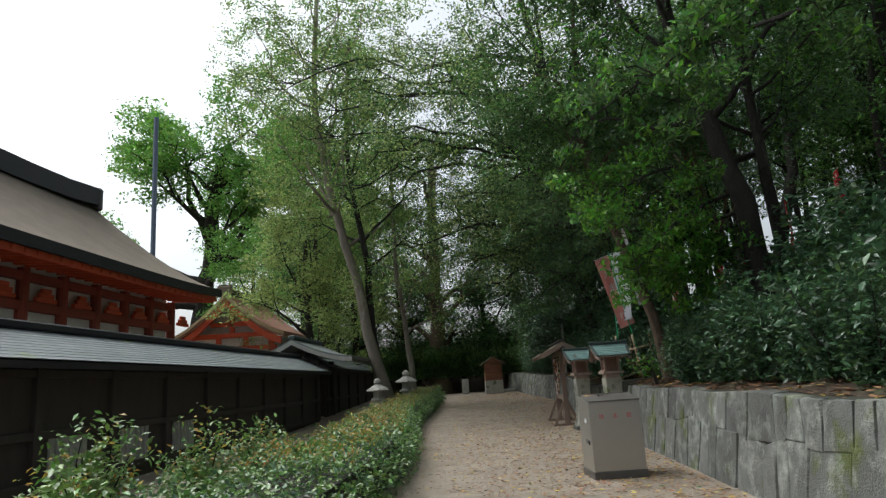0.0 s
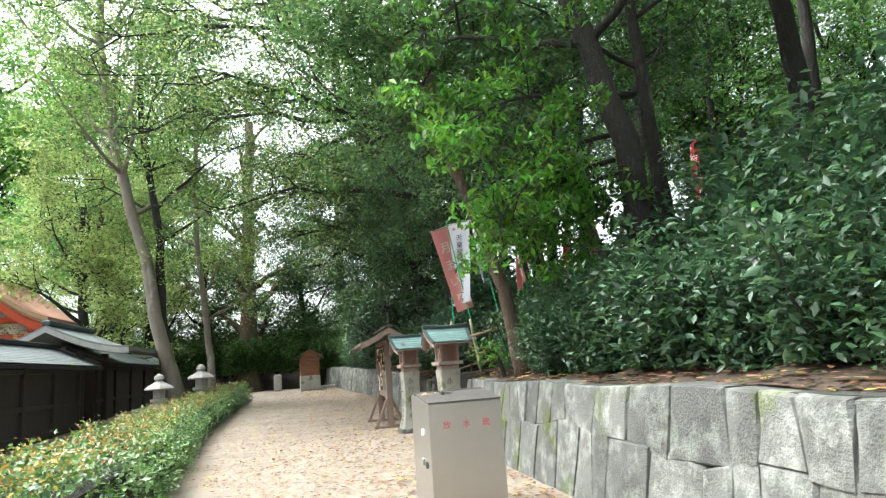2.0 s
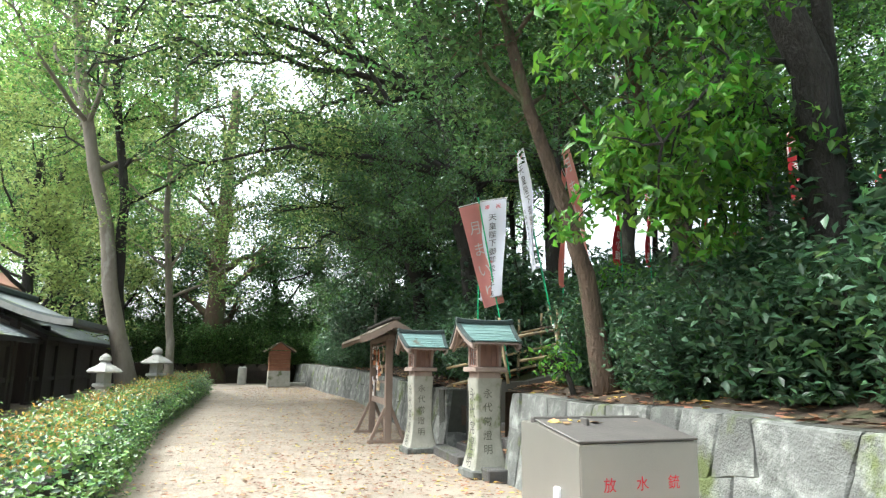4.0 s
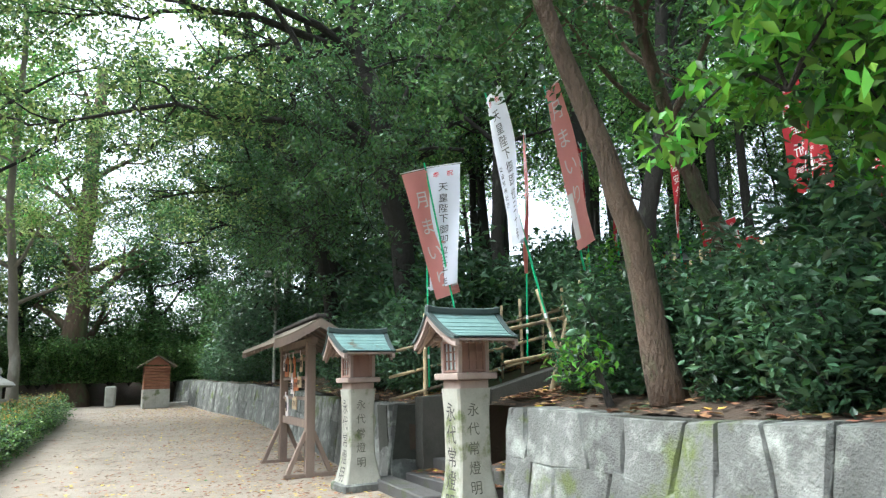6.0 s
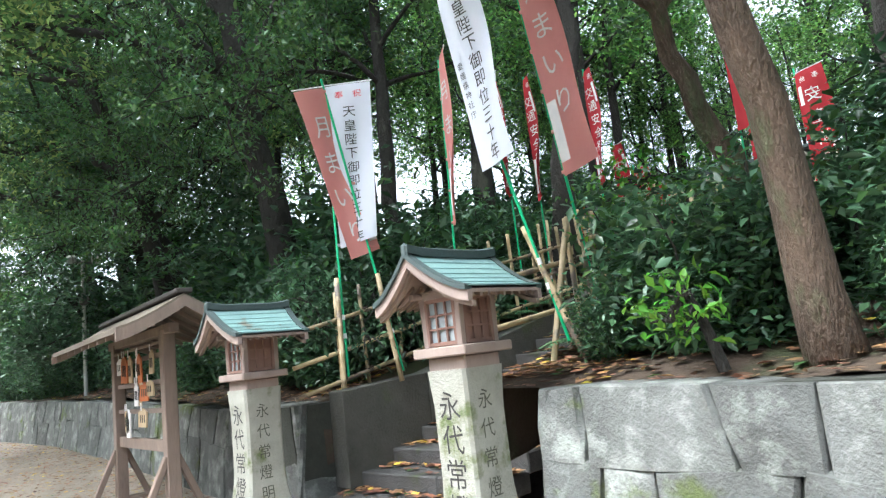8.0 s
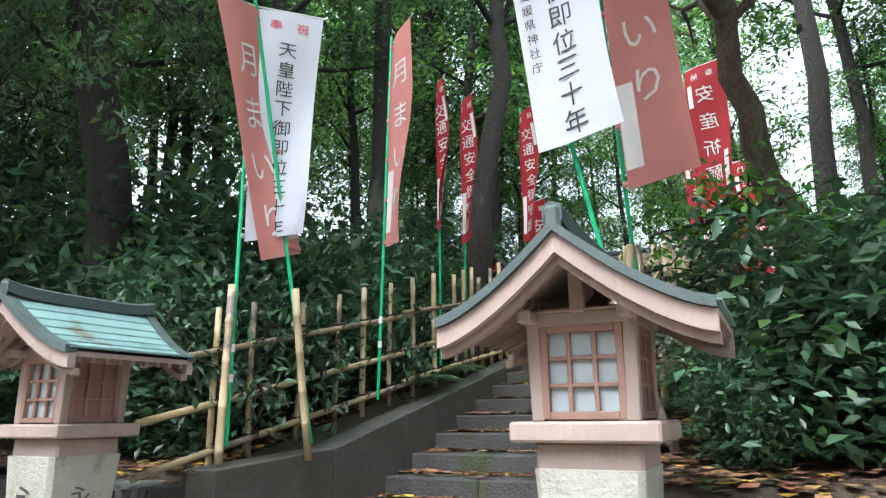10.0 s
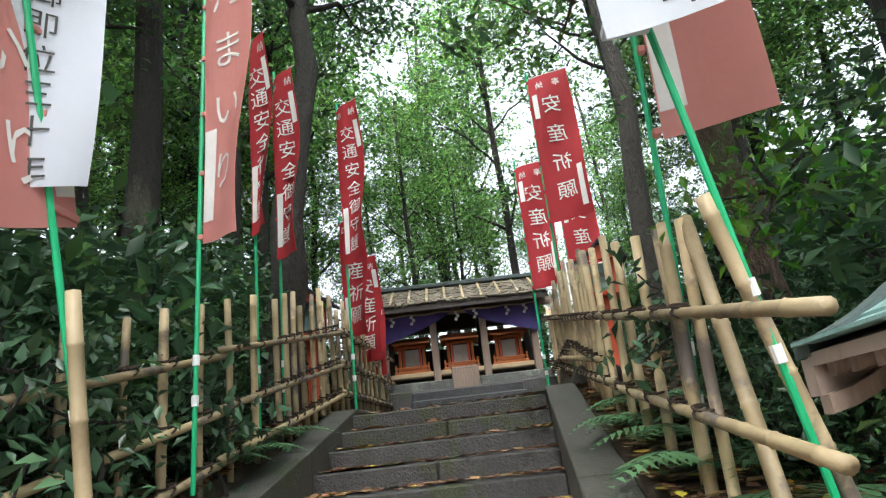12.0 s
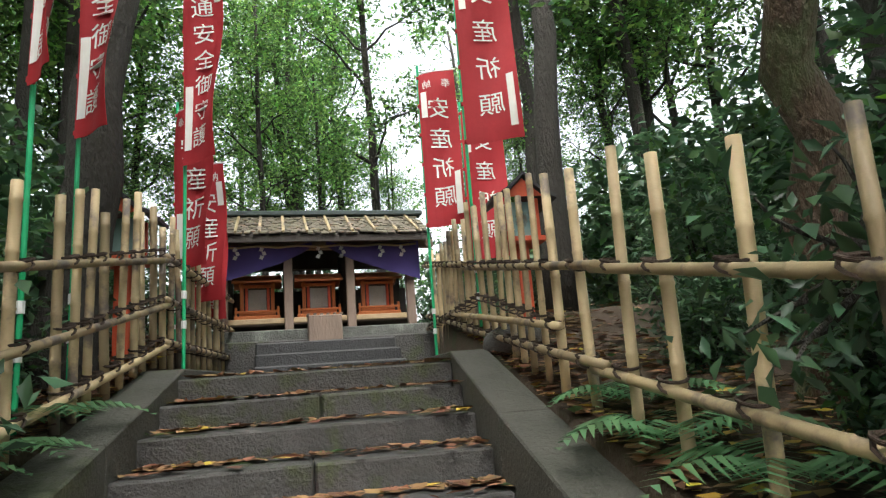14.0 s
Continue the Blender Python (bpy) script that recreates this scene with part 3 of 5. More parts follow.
def steel_cabinet():
    owner = thing("steel_cabinet", "dull stainless steel hydrant cabinet with sloping lid and leaves on it", "cabinet", (2.72, 9.45, 0), 6)
    W, D, H1, H0 = 0.67, 0.58, 1.03, 0.96
    bm = bmesh.new()
    vs = [bm.verts.new((x, y, z)) for x in (-W / 2, W / 2) for y, z in ((-D / 2, 0.1), (D / 2, 0.1), (D / 2, H1), (0.12, H1), (-D / 2, H0))]
    bm.faces.new(vs[:5]), bm.faces.new(vs[5:][::-1])
    for i in range(5):
        bm.faces.new((vs[i], vs[(i + 1) % 5], vs[5 + (i + 1) % 5], vs[5 + i]))
    bmesh.ops.recalc_face_normals(bm, faces=bm.faces)
    bmesh.ops.bevel(bm, geom=bm.edges[:], offset=0.006, segments=2, affect="EDGES")
    part("body", bm, "steel", owner)
    part("plinth", box((0, 0, 0.05), (W + 0.02, D + 0.02, 0.1), None, 0.006), "steel_dark", owner)
    slope = Matrix.Rotation(math.atan2(H1 - H0, D / 2 + 0.12), 4, "X")
    part("lid", box((0, -0.085, 1.007), (W + 0.01, 0.42, 0.012), slope, 0.003), "steel_dark", owner, "dirty brown lid plate")
    part("hinge_bar", box((0, 0.17, H1 + 0.012), (W, 0.03, 0.03), None, 0.006), "steel_dark", owner)
    part("lid_handle", box((-0.12, 0.0, 1.035), (0.02, 0.06, 0.05), None, 0.005), "steel_dark", owner)
    part("lock", box((-W / 2 - 0.01, -0.1, 0.72), (0.025, 0.04, 0.06), None, 0.006), "white_plastic", owner, "small white lock")
    part("keyhole", rod((-W / 2 - 0.012, -0.16, 0.45), (-W / 2, -0.16, 0.45), 0.03, 12), "ink", owner)
    part("lock", box((-W / 2 - 0.01, -0.06, 0.47), (0.02, 0.03, 0.06), None, 0.006), "steel", owner)
    for k, ch in enumerate("放水銃"):
        part("letter", letters(bmesh.new(), ch, lambda u, v, o: (u, -D / 2 - 0.003, -v), 0.07, 0, -0.18 + 0.18 * k, -0.78), "red_paint", owner, "red painted character")
    return owner


steel_cabinet()

# ---------------------------------------------------------------- rack of votive plaques


def plaque_rack():
    owner = thing("plaque_rack", "weathered wooden rack with roof and hanging votive plaques", "rack", (3.12, 19.4, 0))
    for y in (-1.0, 1.0):
        part("post", box((0, y, 0.95), (0.13, 0.13, 1.9), None, 0.008), "old_wood", owner)
        for sx in (-1, 1):
            rot = Matrix.Rotation(sx * -0.42, 4, "Y")
            part("brace", box((sx * 0.19, y, 0.31), (0.06, 0.08, 0.68), rot, 0.006), "old_wood", owner)
        part("sill", box((0, y, 0.03), (0.72, 0.11, 0.06), None, 0.006), "old_wood", owner)
    for z, h in ((0.72, 0.12), (1.08, 0.05), (1.38, 0.05), (1.66, 0.05)):
        part("rail", box((0, 0, z), (0.05, 2.0, h), None, 0.005), "old_wood", owner)
    part("tie_beam", box((0, 0, 1.9), (0.1, 2.5, 0.1), None, 0.006), "old_wood", owner)
    for side in (-1, 1):
        part("roof_plane", slab_mesh(1, 6, lambda u, v: (side * 0.62 * v, -1.6 + 3.2 * u, 2.2 - 0.30 * (1 - max(0.0, 1 - v) ** 1.3)), (0, 0, -0.05)), "bark_roof", owner)
        for k in range(9):
            part("rafter", slab_mesh(1, 4, lambda u, v: (side * 0.6 * v, -1.5 + 0.37 * k + 0.04 * u, 2.145 - 0.30 * (1 - max(0.0, 1 - v) ** 1.3)), (0, 0, -0.04)), "old_wood", owner)
        for y in (-1.6, 1.6):
            part("barge_board", slab_mesh(1, 6, lambda u, v: (side * 0.63 * v, y - 0.02 + 0.04 * u, 2.175 - 0.30 * (1 - max(0.0, 1 - v) ** 1.3)), (0, 0, -0.11)), "old_wood", owner)
    part("ridge_board", box((0, 0, 2.22), (0.16, 3.25, 0.05), None, 0.01), "dark_wood", owner)
    part("hook_rail", box((-0.05, 0, 1.78), (0.03, 1.9, 0.03), None, 0.004), "old_wood", owner)
    return owner


plaque_rack()


def votive_plaque(at, w, h, mat, label, tilt):
    owner = thing("votive_plaque", label, "plaque", at, 0, "plaques on the rack")
    bm = bmesh.new()
    pts = [(-w / 2, -h), (w / 2, -h), (w / 2, -0.2 * h), (0, 0), (-w / 2, -0.2 * h)]
    f = [bm.verts.new((-0.008, y + tilt * z, z)) for y, z in pts]
    g = [bm.verts.new((0.008, y + tilt * z, z)) for y, z in pts]
    bm.faces.new(f), bm.faces.new(g[::-1])
    for i in range(5):
        bm.faces.new((f[i], g[i], g[(i + 1) % 5], f[(i + 1) % 5]))
    bmesh.ops.recalc_face_normals(bm, faces=bm.faces)
    part("board", bm, mat, owner)
    for k in range(3):
        part("writing", box((-0.011, (k - 1) * w * 0.25, -0.55 * h), (0.004, w * 0.07, h * 0.4), None, 0), "ink", owner)
    part("cord", rod((-0.02, 0, -0.02), (-0.02, 0, 0.06), 0.006, 5), "white_ink", owner)


rng0 = random.Random(11)
for row, z in enumerate((1.74, 1.74, 1.42, 1.42, 1.12, 1.74)):
    for k in range(3 if row < 5 else 1):
        w, h = rng0.choice(((0.3, 0.2), (0.15, 0.32), (0.24, 0.17), (0.14, 0.26)))
        mat = rng0.choice(("orange_wood", "pale_wood", "pale_wood", "white_ink"))
        votive_plaque((3.12 - 0.045 - 0.012 * row, 18.65 + rng0.random() * 1.5, z - 0.03 * rng0.random()), w, h, mat,
                      {"orange_wood": "small orange wooden votive plaque on a cord", "pale_wood": "small pale wooden votive plaque on a cord", "white_ink": "small white votive plaque on a cord"}[mat], rng0.uniform(-0.15, 0.15))

# ---------------------------------------------------------------- small hut, marker stone, stone lanterns far off


def hose_hut():
    owner = thing("hydrant_hut", "small reddish wooden hut with gable roof on a concrete base", "hut", (1.28, 36.6, path_z(36.6)), 4)
    part("base", box((0, 0, 0.35), (0.95, 0.8, 0.7), None, 0.02), "plain_stone", owner)
    for k in range(8):
        part("plank", box((0, 0, 0.75 + 0.11 * k), (0.92, 0.72, 0.1), None, 0.01), "hut_wood", owner)
    for side in (-1, 1):
        part("roof_plane", slab_mesh(1, 2, lambda u, v: (side * 0.68 * v, -0.55 + 1.1 * u, 1.98 - 0.42 * v), (0, 0, -0.05)), "bark_roof", owner)
    vb = bmesh.new()
    tri = [vb.verts.new((x, -0.37, z)) for x, z in ((-0.46, 1.6), (0.46, 1.6), (0, 1.93))]
    vb.faces.new(tri)
    part("gable", vb, "hut_wood", owner)


hose_hut()
tagged(part("kerb_stone", box((2.0, 37.6, path_z(38) + 0.06), (1.2, 0.3, 0.14), None, 0.02), "plain_stone"), "low pale kerb stone beside the hut", "kerb stone")
tagged(part("marker_stone", box((-0.35, 38.5, path_z(38) + 0.4), (0.4, 0.25, 0.85), None, 0.06), "plain_stone"), "upright grey marker stone at the path's end", "stone")


def garden_lantern(at, k):
    owner = thing("garden_lantern", "old grey stone lantern with a wide cap behind the hedge", "lantern", at, 0, "garden lanterns")

    def turned(name, prof, n=6):
        bm = bmesh.new()
        tube(bm, [(0, 0, z) for z, r in prof], [r for z, r in prof], n)
        part(name, bm, "plain_stone", owner)
    turned("base", [(0, 0.34), (0.14, 0.34), (0.2, 0.24), (0.26, 0.2)])
    turned("shaft", [(0.26, 0.15), (0.5, 0.13), (0.74, 0.15)], 10)
    turned("firebox", [(0.74, 0.16), (0.8, 0.28), (0.86, 0.28), (0.87, 0.19), (1.12, 0.19)])
    turned("cap", [(1.12, 0.42), (1.16, 0.46), (1.22, 0.40), (1.34, 0.16), (1.38, 0.13)])
    turned("finial", [(1.38, 0.09), (1.44, 0.15), (1.52, 0.13), (1.6, 0.03)], 10)
    owner.scale = (k, k, k)


garden_lantern((-2.82, 23.4, path_z(23)), 0.95)
garden_lantern((-2.3, 27.2, path_z(27)), 1.05)

# ---------------------------------------------------------------- shrine buildings beyond the hedge


def corridor(y0, y1, x_eave, z_eave, name="roofed_wall"):
    owner = thing(name, "long dark timber corridor wall with slate-grey shingled roof", "building", kind="structure")
    n = int((y1 - y0) / 1.9)
    for k in range(n + 1):
        y = y0 + 0.2 + (y1 - y0 - 0.4) * k / n
        part("post", box((x_eave - 0.45, y, z_eave / 2 - 0.06), (0.16, 0.16, z_eave), None, 0.01), "dark_wood", owner)
    part("wall_panel", box((x_eave - 0.5, (y0 + y1) / 2, z_eave * 0.5), (0.08, y1 - y0, z_eave), None, 0), "dark_wood", owner)
    for z in (0.25, 0.95, z_eave - 0.14):
        part("rail", box((x_eave - 0.44, (y0 + y1) / 2, z), (0.1, y1 - y0, 0.12), None, 0.008), "dark_wood", owner)
    for k in range(0, n, 1):
        if y0 + 1.9 * k < 14.5:
            for j in range(6):
                part("slat", box((x_eave - 0.445, y0 + 0.6 + (y1 - y0 - 0.4) * k / n + 0.16 * j, 0.6), (0.04, 0.11, 0.62), None, 0.004), "plain_stone", owner, "pale vertical slat")
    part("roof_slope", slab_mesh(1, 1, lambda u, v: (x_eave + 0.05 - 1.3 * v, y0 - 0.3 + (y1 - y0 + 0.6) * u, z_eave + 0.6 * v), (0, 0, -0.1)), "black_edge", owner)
    part("roof_slope", slab_mesh(1, 1, lambda u, v: (x_eave - 1.25 - 1.3 * v, y0 - 0.3 + (y1 - y0 + 0.6) * u, z_eave + 0.6 - 0.6 * v), (0, 0, -0.1)), "slate", owner)
    rows = 11
    for r in range(rows):
        v0, v1 = r / rows, (r + 1) / rows + 0.03
        part("shingle_course", slab_mesh(1, 1, lambda u, v: (x_eave + 0.07 - 1.3 * (v0 + (v1 - v0) * v), y0 - 0.32 + (y1 - y0 + 0.64) * u, z_eave + 0.032 + 0.6 * (v0 + (v1 - v0) * v) - 0.012 * v), (0, 0, -0.012)), "slate", owner)
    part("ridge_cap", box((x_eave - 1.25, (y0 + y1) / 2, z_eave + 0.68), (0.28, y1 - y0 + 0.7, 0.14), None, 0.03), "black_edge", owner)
    return owner


corridor(-6, 25.2, -5.0, 1.98)
corridor(27.2, 38, -5.2, 2.15)


def gate():
    owner = thing("gate", "small dark timber gate with curved grey roof", "gate", (-6.3, 26.9, 0), 90, kind="structure")
    for x in (-1.2, 1.2):
        for y in (-0.7, 0.7):
            part("post", box((x, y, 1.25), (0.2, 0.2, 2.5), None, 0.01), "dark_wood", owner)
    part("door_leaf", box((0.9, 0, 1.1), (0.08, 1.3, 2.1), None, 0.01), "dark_wood", owner)
    for side in (-1, 1):
        prof = lambda v: 3.3 - 0.75 * (1 - max(0.0, 1 - v) ** 1.7)
        part("roof_plane", slab_mesh(1, 10, lambda u, v: (-2.1 + 4.1 * u, side * 2.3 * v, prof(v)), (0, 0, -0.13)), "slate", owner)
        for x in (-2.1, 2.0):
            part("barge_board", slab_mesh(1, 10, lambda u, v: (x - 0.03 + 0.06 * u, side * 2.31 * v, prof(v) - 0.06), (0, 0, -0.16)), "plain_stone", owner)
    part("ridge_cap", box((0, 0, 3.36), (4.2, 0.26, 0.16), None, 0.03), "copper_dark", owner)


gate()


def hall():
    """The large hall: a thick bark roof with sagging eaves over red timber and white panels."""
    owner = thing("shrine_hall", "large red-timbered shrine hall with thick brown bark roof", "building", (0, 0, 0))
    y0, y1, xe, ze, xr, zr = 2.0, 29.3, -11.0, 6.0, -16.5, 10.2

    def roof(u, v):
        y = y0 + (y1 - y0) * u
        y = y + (27.6 - y) * max(0, v - 0.15) * (1 if u > 0.9 else 0) * 0.8
        tip = 0.45 * max(0, u * 2 - 1) ** 5 * (1 - v)
        return (xe + (xr - xe) * v, y, ze + tip * 0.4 + (zr - ze) * (v ** 1.35))
    part("roof", slab_mesh(24, 12, roof, (0, 0, -0.32)), "bark_roof", owner, "thick brown cypress bark roof")
    part("eave_edge", slab_mesh(24, 2, lambda u, v: Vector(roof(u, v * 0.03)) + Vector((0.06, 0.03, -0.02)), (0, 0, -0.36)), "black_edge", owner)
    part("roof_back", slab_mesh(1, 1, lambda u, v: (xr - 5.5 * v, y0 + 26 * u, zr - 4.2 * v), (0, 0, -0.3)), "bark_roof", owner)
    part("ridge", slab_mesh(12, 1, lambda u, v: (xr - 0.4 + 0.8 * v, y0 + (27.9 - y0) * u, zr + 0.55 + 0.3 * max(0, u * 2 - 1) ** 6), (0, 0, -0.8)), "black_edge", owner)
    part("ridge_end_tile", box((xr, 28.0, zr + 0.35), (0.9, 0.3, 1.1), None, 0.1), "steel_dark", owner)
    part("eave_board", slab_mesh(12, 1, lambda u, v: Vector(roof(u, 0.02 + 0.1 * v)) + Vector((0, -0.1, -0.38)), (0, 0, -0.22)), "red_wood", owner)
    part("wall", box((-13.2, 15, 3.1), (0.3, 26.6, 6.0), None, 0), "plaster", owner)
    for z, h in ((5.35, 0.28), (4.45, 0.3), (3.5, 0.3), (2.4, 0.3)):
        part("beam", box((-13.0, 15, z), (0.34, 26.8, h), None, 0.02), "red_brown", owner)
    for k in range(15):
        part("pillar", rod((-12.95, 2.2 + 1.88 * k, 0), (-12.95, 2.2 + 1.88 * k, 5.6), 0.19, 12), "red_brown", owner)
        bm = bmesh.new()
        for j, w in enumerate((1.0, 0.7, 0.4)):
            block(bm, (-12.85, 3.14 + 1.88 * k, 4.68 + 0.15 * j), (0.14, w, 0.15), None, 0.02)
        part("frog_leg_strut", bm, "red_wood", owner)
    for k in range(54):
        part("rafter", box((-12.0, 2.2 + 0.5 * k, 5.62), (1.9, 0.1, 0.12), Matrix.Rotation(0.08, 4, "Y"), 0), "red_wood", owner)
    part("end_wall", box((-17.5, 28.2, 3.1), (8.4, 0.3, 6.0), None, 0), "dark_wood", owner)


hall()


def red_shrine():
    owner = thing("red_shrine", "small vermilion shrine building with reddish bark gable roof", "building", (-12.4, 34.0, 0))
    part("body", box((0, 2.6, 2.0), (4.0, 4.6, 4.0), None, 0), "plaster", owner)
    for x in (-2.0, -0.7, 0.7, 2.0):
        part("pillar", box((x, 0.25, 2.0), (0.24, 0.24, 4.1), None, 0.01), "red_wood", owner)
    for z in (2.6, 3.4, 4.05):
        part("beam", box((0, 0.2, z), (4.5, 0.26, 0.22), None, 0.01), "red_wood", owner)
    part("king_post", box((0, 0.2, 4.7), (0.22, 0.2, 1.2), None, 0.01), "red_wood", owner)
    part("gable_beam", box((0, 0.2, 4.6), (2.2, 0.2, 0.2), None, 0.01), "red_wood", owner)
    bm = bmesh.new()
    bm.faces.new([bm.verts.new((x, 0.4, z)) for x, z in ((-2.2, 4.0), (2.2, 4.0), (0, 5.6))])
    part("gable_panel", bm, "plaster", owner)
    for side in (-1, 1):
        prof = lambda v: 6.0 - 1.95 * (1 - max(0.0, 1 - v) ** 1.45)
        part("roof_plane", slab_mesh(1, 12, lambda u, v: (side * 2.9 * v, -0.7 + 6.4 * u, prof(v)), (0, 0, -0.26)), "bark_roof_red", owner)
        part("barge_board", slab_mesh(1, 12, lambda u, v: (side * 2.75 * v, -0.62 + 0.12 * u, prof(v) - 0.24), (0, 0, -0.34)), "red_wood", owner)
        part("white_edge", slab_mesh(1, 12, lambda u, v: (side * 2.92 * v, -0.78 + 0.07 * u, prof(v) - 0.02), (0, 0, -0.14)), "pale_wood", owner)
    part("ridge", box((0, 2.5, 6.1), (0.5, 6.6, 0.34), None, 0.04), "black_edge", owner)
    part("ridge_ornament", box((0, -0.8, 6.15), (0.8, 0.14, 0.5), None, 0.1), "bark_roof", owner)

    owner.scale = (1.06, 1, 1.1)


red_shrine()
tagged(part("mast", rod((-20, 40, 0), (-20, 40, 20), 0.16, 10), "blue_steel"), "tall blue-grey steel mast behind the hall", "mast")


# ---------------------------------------------------------------- sub-shrine at the top of the steps


def sub_shrine():
    owner = thing("sub_shrine", "small open timber shrine with shingled roof and purple curtain", "shrine")
    x0, zb = 11.75, 2.39
    ys = (15.12, 15.74, 16.36, 16.98)
    part("sill", box((x0 + 0.1, 16.05, zb + 0.06), (0.34, 2.2, 0.14), None, 0.01), "granite", owner)
    for y in ys:
        part("post", box((x0, y, zb + 0.55), (0.085, 0.085, 1.1), None, 0.006), "old_wood", owner)
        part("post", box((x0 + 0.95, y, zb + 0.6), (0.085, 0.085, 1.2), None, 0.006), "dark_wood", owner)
    part("floor_ledge", box((x0 + 0.5, 16.05, zb + 0.22), (0.9, 2.0, 0.05), None, 0.006), "old_wood", owner)
    part("ledge_front", box((x0 + 0.06, 16.05, zb + 0.24), (0.05, 1.95, 0.06), None, 0.006), "pale_wood", owner)
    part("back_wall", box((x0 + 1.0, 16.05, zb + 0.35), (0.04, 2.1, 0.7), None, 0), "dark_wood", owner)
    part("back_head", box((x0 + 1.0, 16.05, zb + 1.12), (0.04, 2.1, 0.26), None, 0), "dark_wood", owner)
    part("beam", box((x0, 16.05, zb + 1.08), (0.1, 2.4, 0.1), None, 0.006), "old_wood", owner)
    for side, xe, z1 in ((0, x0 - 0.32, 3.52), (1, x0 + 1.4, 3.5)):
        xr, zr = x0 + 0.5, 3.92
        base = slab_mesh(1, 1, lambda u, v: (xe + (xr - xe) * v, 14.92 + 2.3 * u, z1 + (zr - z1) * v), (0, 0, -0.07))
        part("roof_board", base, "dark_wood", owner)
        sh = bmesh.new()
        rng = random.Random(5 + side)
        for r in range(9):
            for k in range(30):
                v = r / 9
                c = Vector((xe + (xr - xe) * (v + 0.05), 14.96 + 2.22 * (k + 0.5 * (r % 2)) / 30 + rng.uniform(-0.01, 0.01), z1 + (zr - z1) * (v + 0.05) + 0.02 + rng.uniform(0, 0.015)))
                block(sh, c, (0.15, rng.uniform(0.05, 0.075), 0.014), Matrix.Rotation((-1 if side == 0 else 1) * 0.4 + rng.uniform(-0.06, 0.06), 4, "Y"))
        tagged(part("shingles", sh, "shingle", owner, "rough brown bark shingles"), kind="stuff")
        for k in range(10):
            a = Vector((xe, 15.05 + 0.225 * k, z1 + 0.045))
            b = Vector((xr, 15.05 + 0.225 * k, zr + 0.045))
            part("batten", rod(a, b, 0.016, 6), "bamboo", owner)
    part("ridge_board", box((x0 + 0.5, 16.05, 3.97), (0.2, 2.4, 0.06), None, 0.01), "copper_dark", owner)

    def curtain(y0, y1, seed):
        def f(u, v):
            sag = 0.02 + (u if seed else 1 - u) ** 0.7
            return (x0 - 0.09 + 0.015 * math.sin(u * 17 + v * 2), y0 + (y1 - y0) * u, zb + 1.10 - v * (0.03 + 0.42 * sag) - 0.05 * math.sin(math.pi * u) * (1 - v))
        part("curtain", grid_mesh(28, 6, f), "purple_cloth", owner, "draped purple curtain", True)
    curtain(15.02, 15.98, 0)
    curtain(16.12, 17.08, 1)
    for k, y in enumerate((15.2, 15.42, 15.82, 16.05, 16.6, 16.85)):
        bm = bmesh.new()
        for j in range(3):
            block(bm, (x0 - 0.115, y + 0.012 * (-1) ** j, zb + 1.02 - 0.045 * j), (0.006, 0.035, 0.042), Matrix.Rotation(0.35 * (-1) ** j, 4, "X"))
        part("paper_streamer", bm, "white_plastic", owner, "white zigzag paper streamer")
    part("rope", tube(bmesh.new(), [(x0 - 0.105, 15.05 + 0.2 * k, zb + 1.06 - 0.02 * (k % 2)) for k in range(11)], [0.012] * 11, 6), "pale_wood", owner)

    owner.matrix_basis = swing(x0, 6) @ Matrix.Translation((0, 16.05 + 0.1, 0)) @ Matrix.Diagonal((1, 1.12, 1, 1)) @ Matrix.Translation((0, -16.05, 0))


sub_shrine()


def inner_shrine(at, rz):
    owner = thing("inner_shrine", "tiny orange lacquered wooden shrine with a dark door", "shrine", at, rz, "row of three tiny shrines")
    part("base", box((0, 0, 0.035), (0.36, 0.5, 0.07), None, 0.006), "orange_wood", owner)
    part("rail", box((-0.15, 0, 0.12), (0.02, 0.48, 0.025), None, 0.004), "orange_wood", owner)
    part("body", box((0.06, 0, 0.27), (0.2, 0.36, 0.36), None, 0.006), "dark_wood", owner)
    for y in (-0.17, 0.17):
        part("post", box((-0.05, y, 0.26), (0.04, 0.04, 0.38), None, 0.004), "orange_wood", owner)
        part("side_post", box((-0.15, y * 1.35, 0.1), (0.025, 0.025, 0.14), None, 0.003), "orange_wood", owner)
    for z in (0.10, 0.42):
        part("beam", box((-0.055, 0, z), (0.035, 0.4, 0.035), None, 0.004), "orange_wood", owner)
    part("door", box((-0.05, 0, 0.26), (0.012, 0.2, 0.24), None, 0.003), "plain_stone", owner, "grey mesh door")
    for y in (-0.12, 0.12):
        part("door_post", box((-0.055, y, 0.26), (0.02, 0.03, 0.3), None, 0.003), "red_wood", owner)
    for side in (-1, 1):
        part("roof_plane", slab_mesh(1, 3, lambda u, v: (0.03 + side * 0.26 * v, -0.27 + 0.54 * u, 0.56 - 0.1 * v ** 0.8), (0, 0, -0.025)), "orange_wood", owner)


for y in (15.46, 16.15, 16.84):
    spot = swing(11.75, 6) @ Vector((12.05, y, 2.635))
    inner_shrine(tuple(spot), 6)


def offering_box():
    owner = thing("offering_box", "small grey wooden offering box on the shrine step", "box", (11.5, 16.1, 2.353), 6)
    part("body", box((0, 0, 0.14), (0.22, 0.36, 0.28), None, 0.01), "old_wood", owner)
    for k in range(6):
        part("slat", box((0, -0.175 + 0.07 * k, 0.29), (0.2, 0.03, 0.02), None, 0.003), "old_wood", owner)


offering_box()


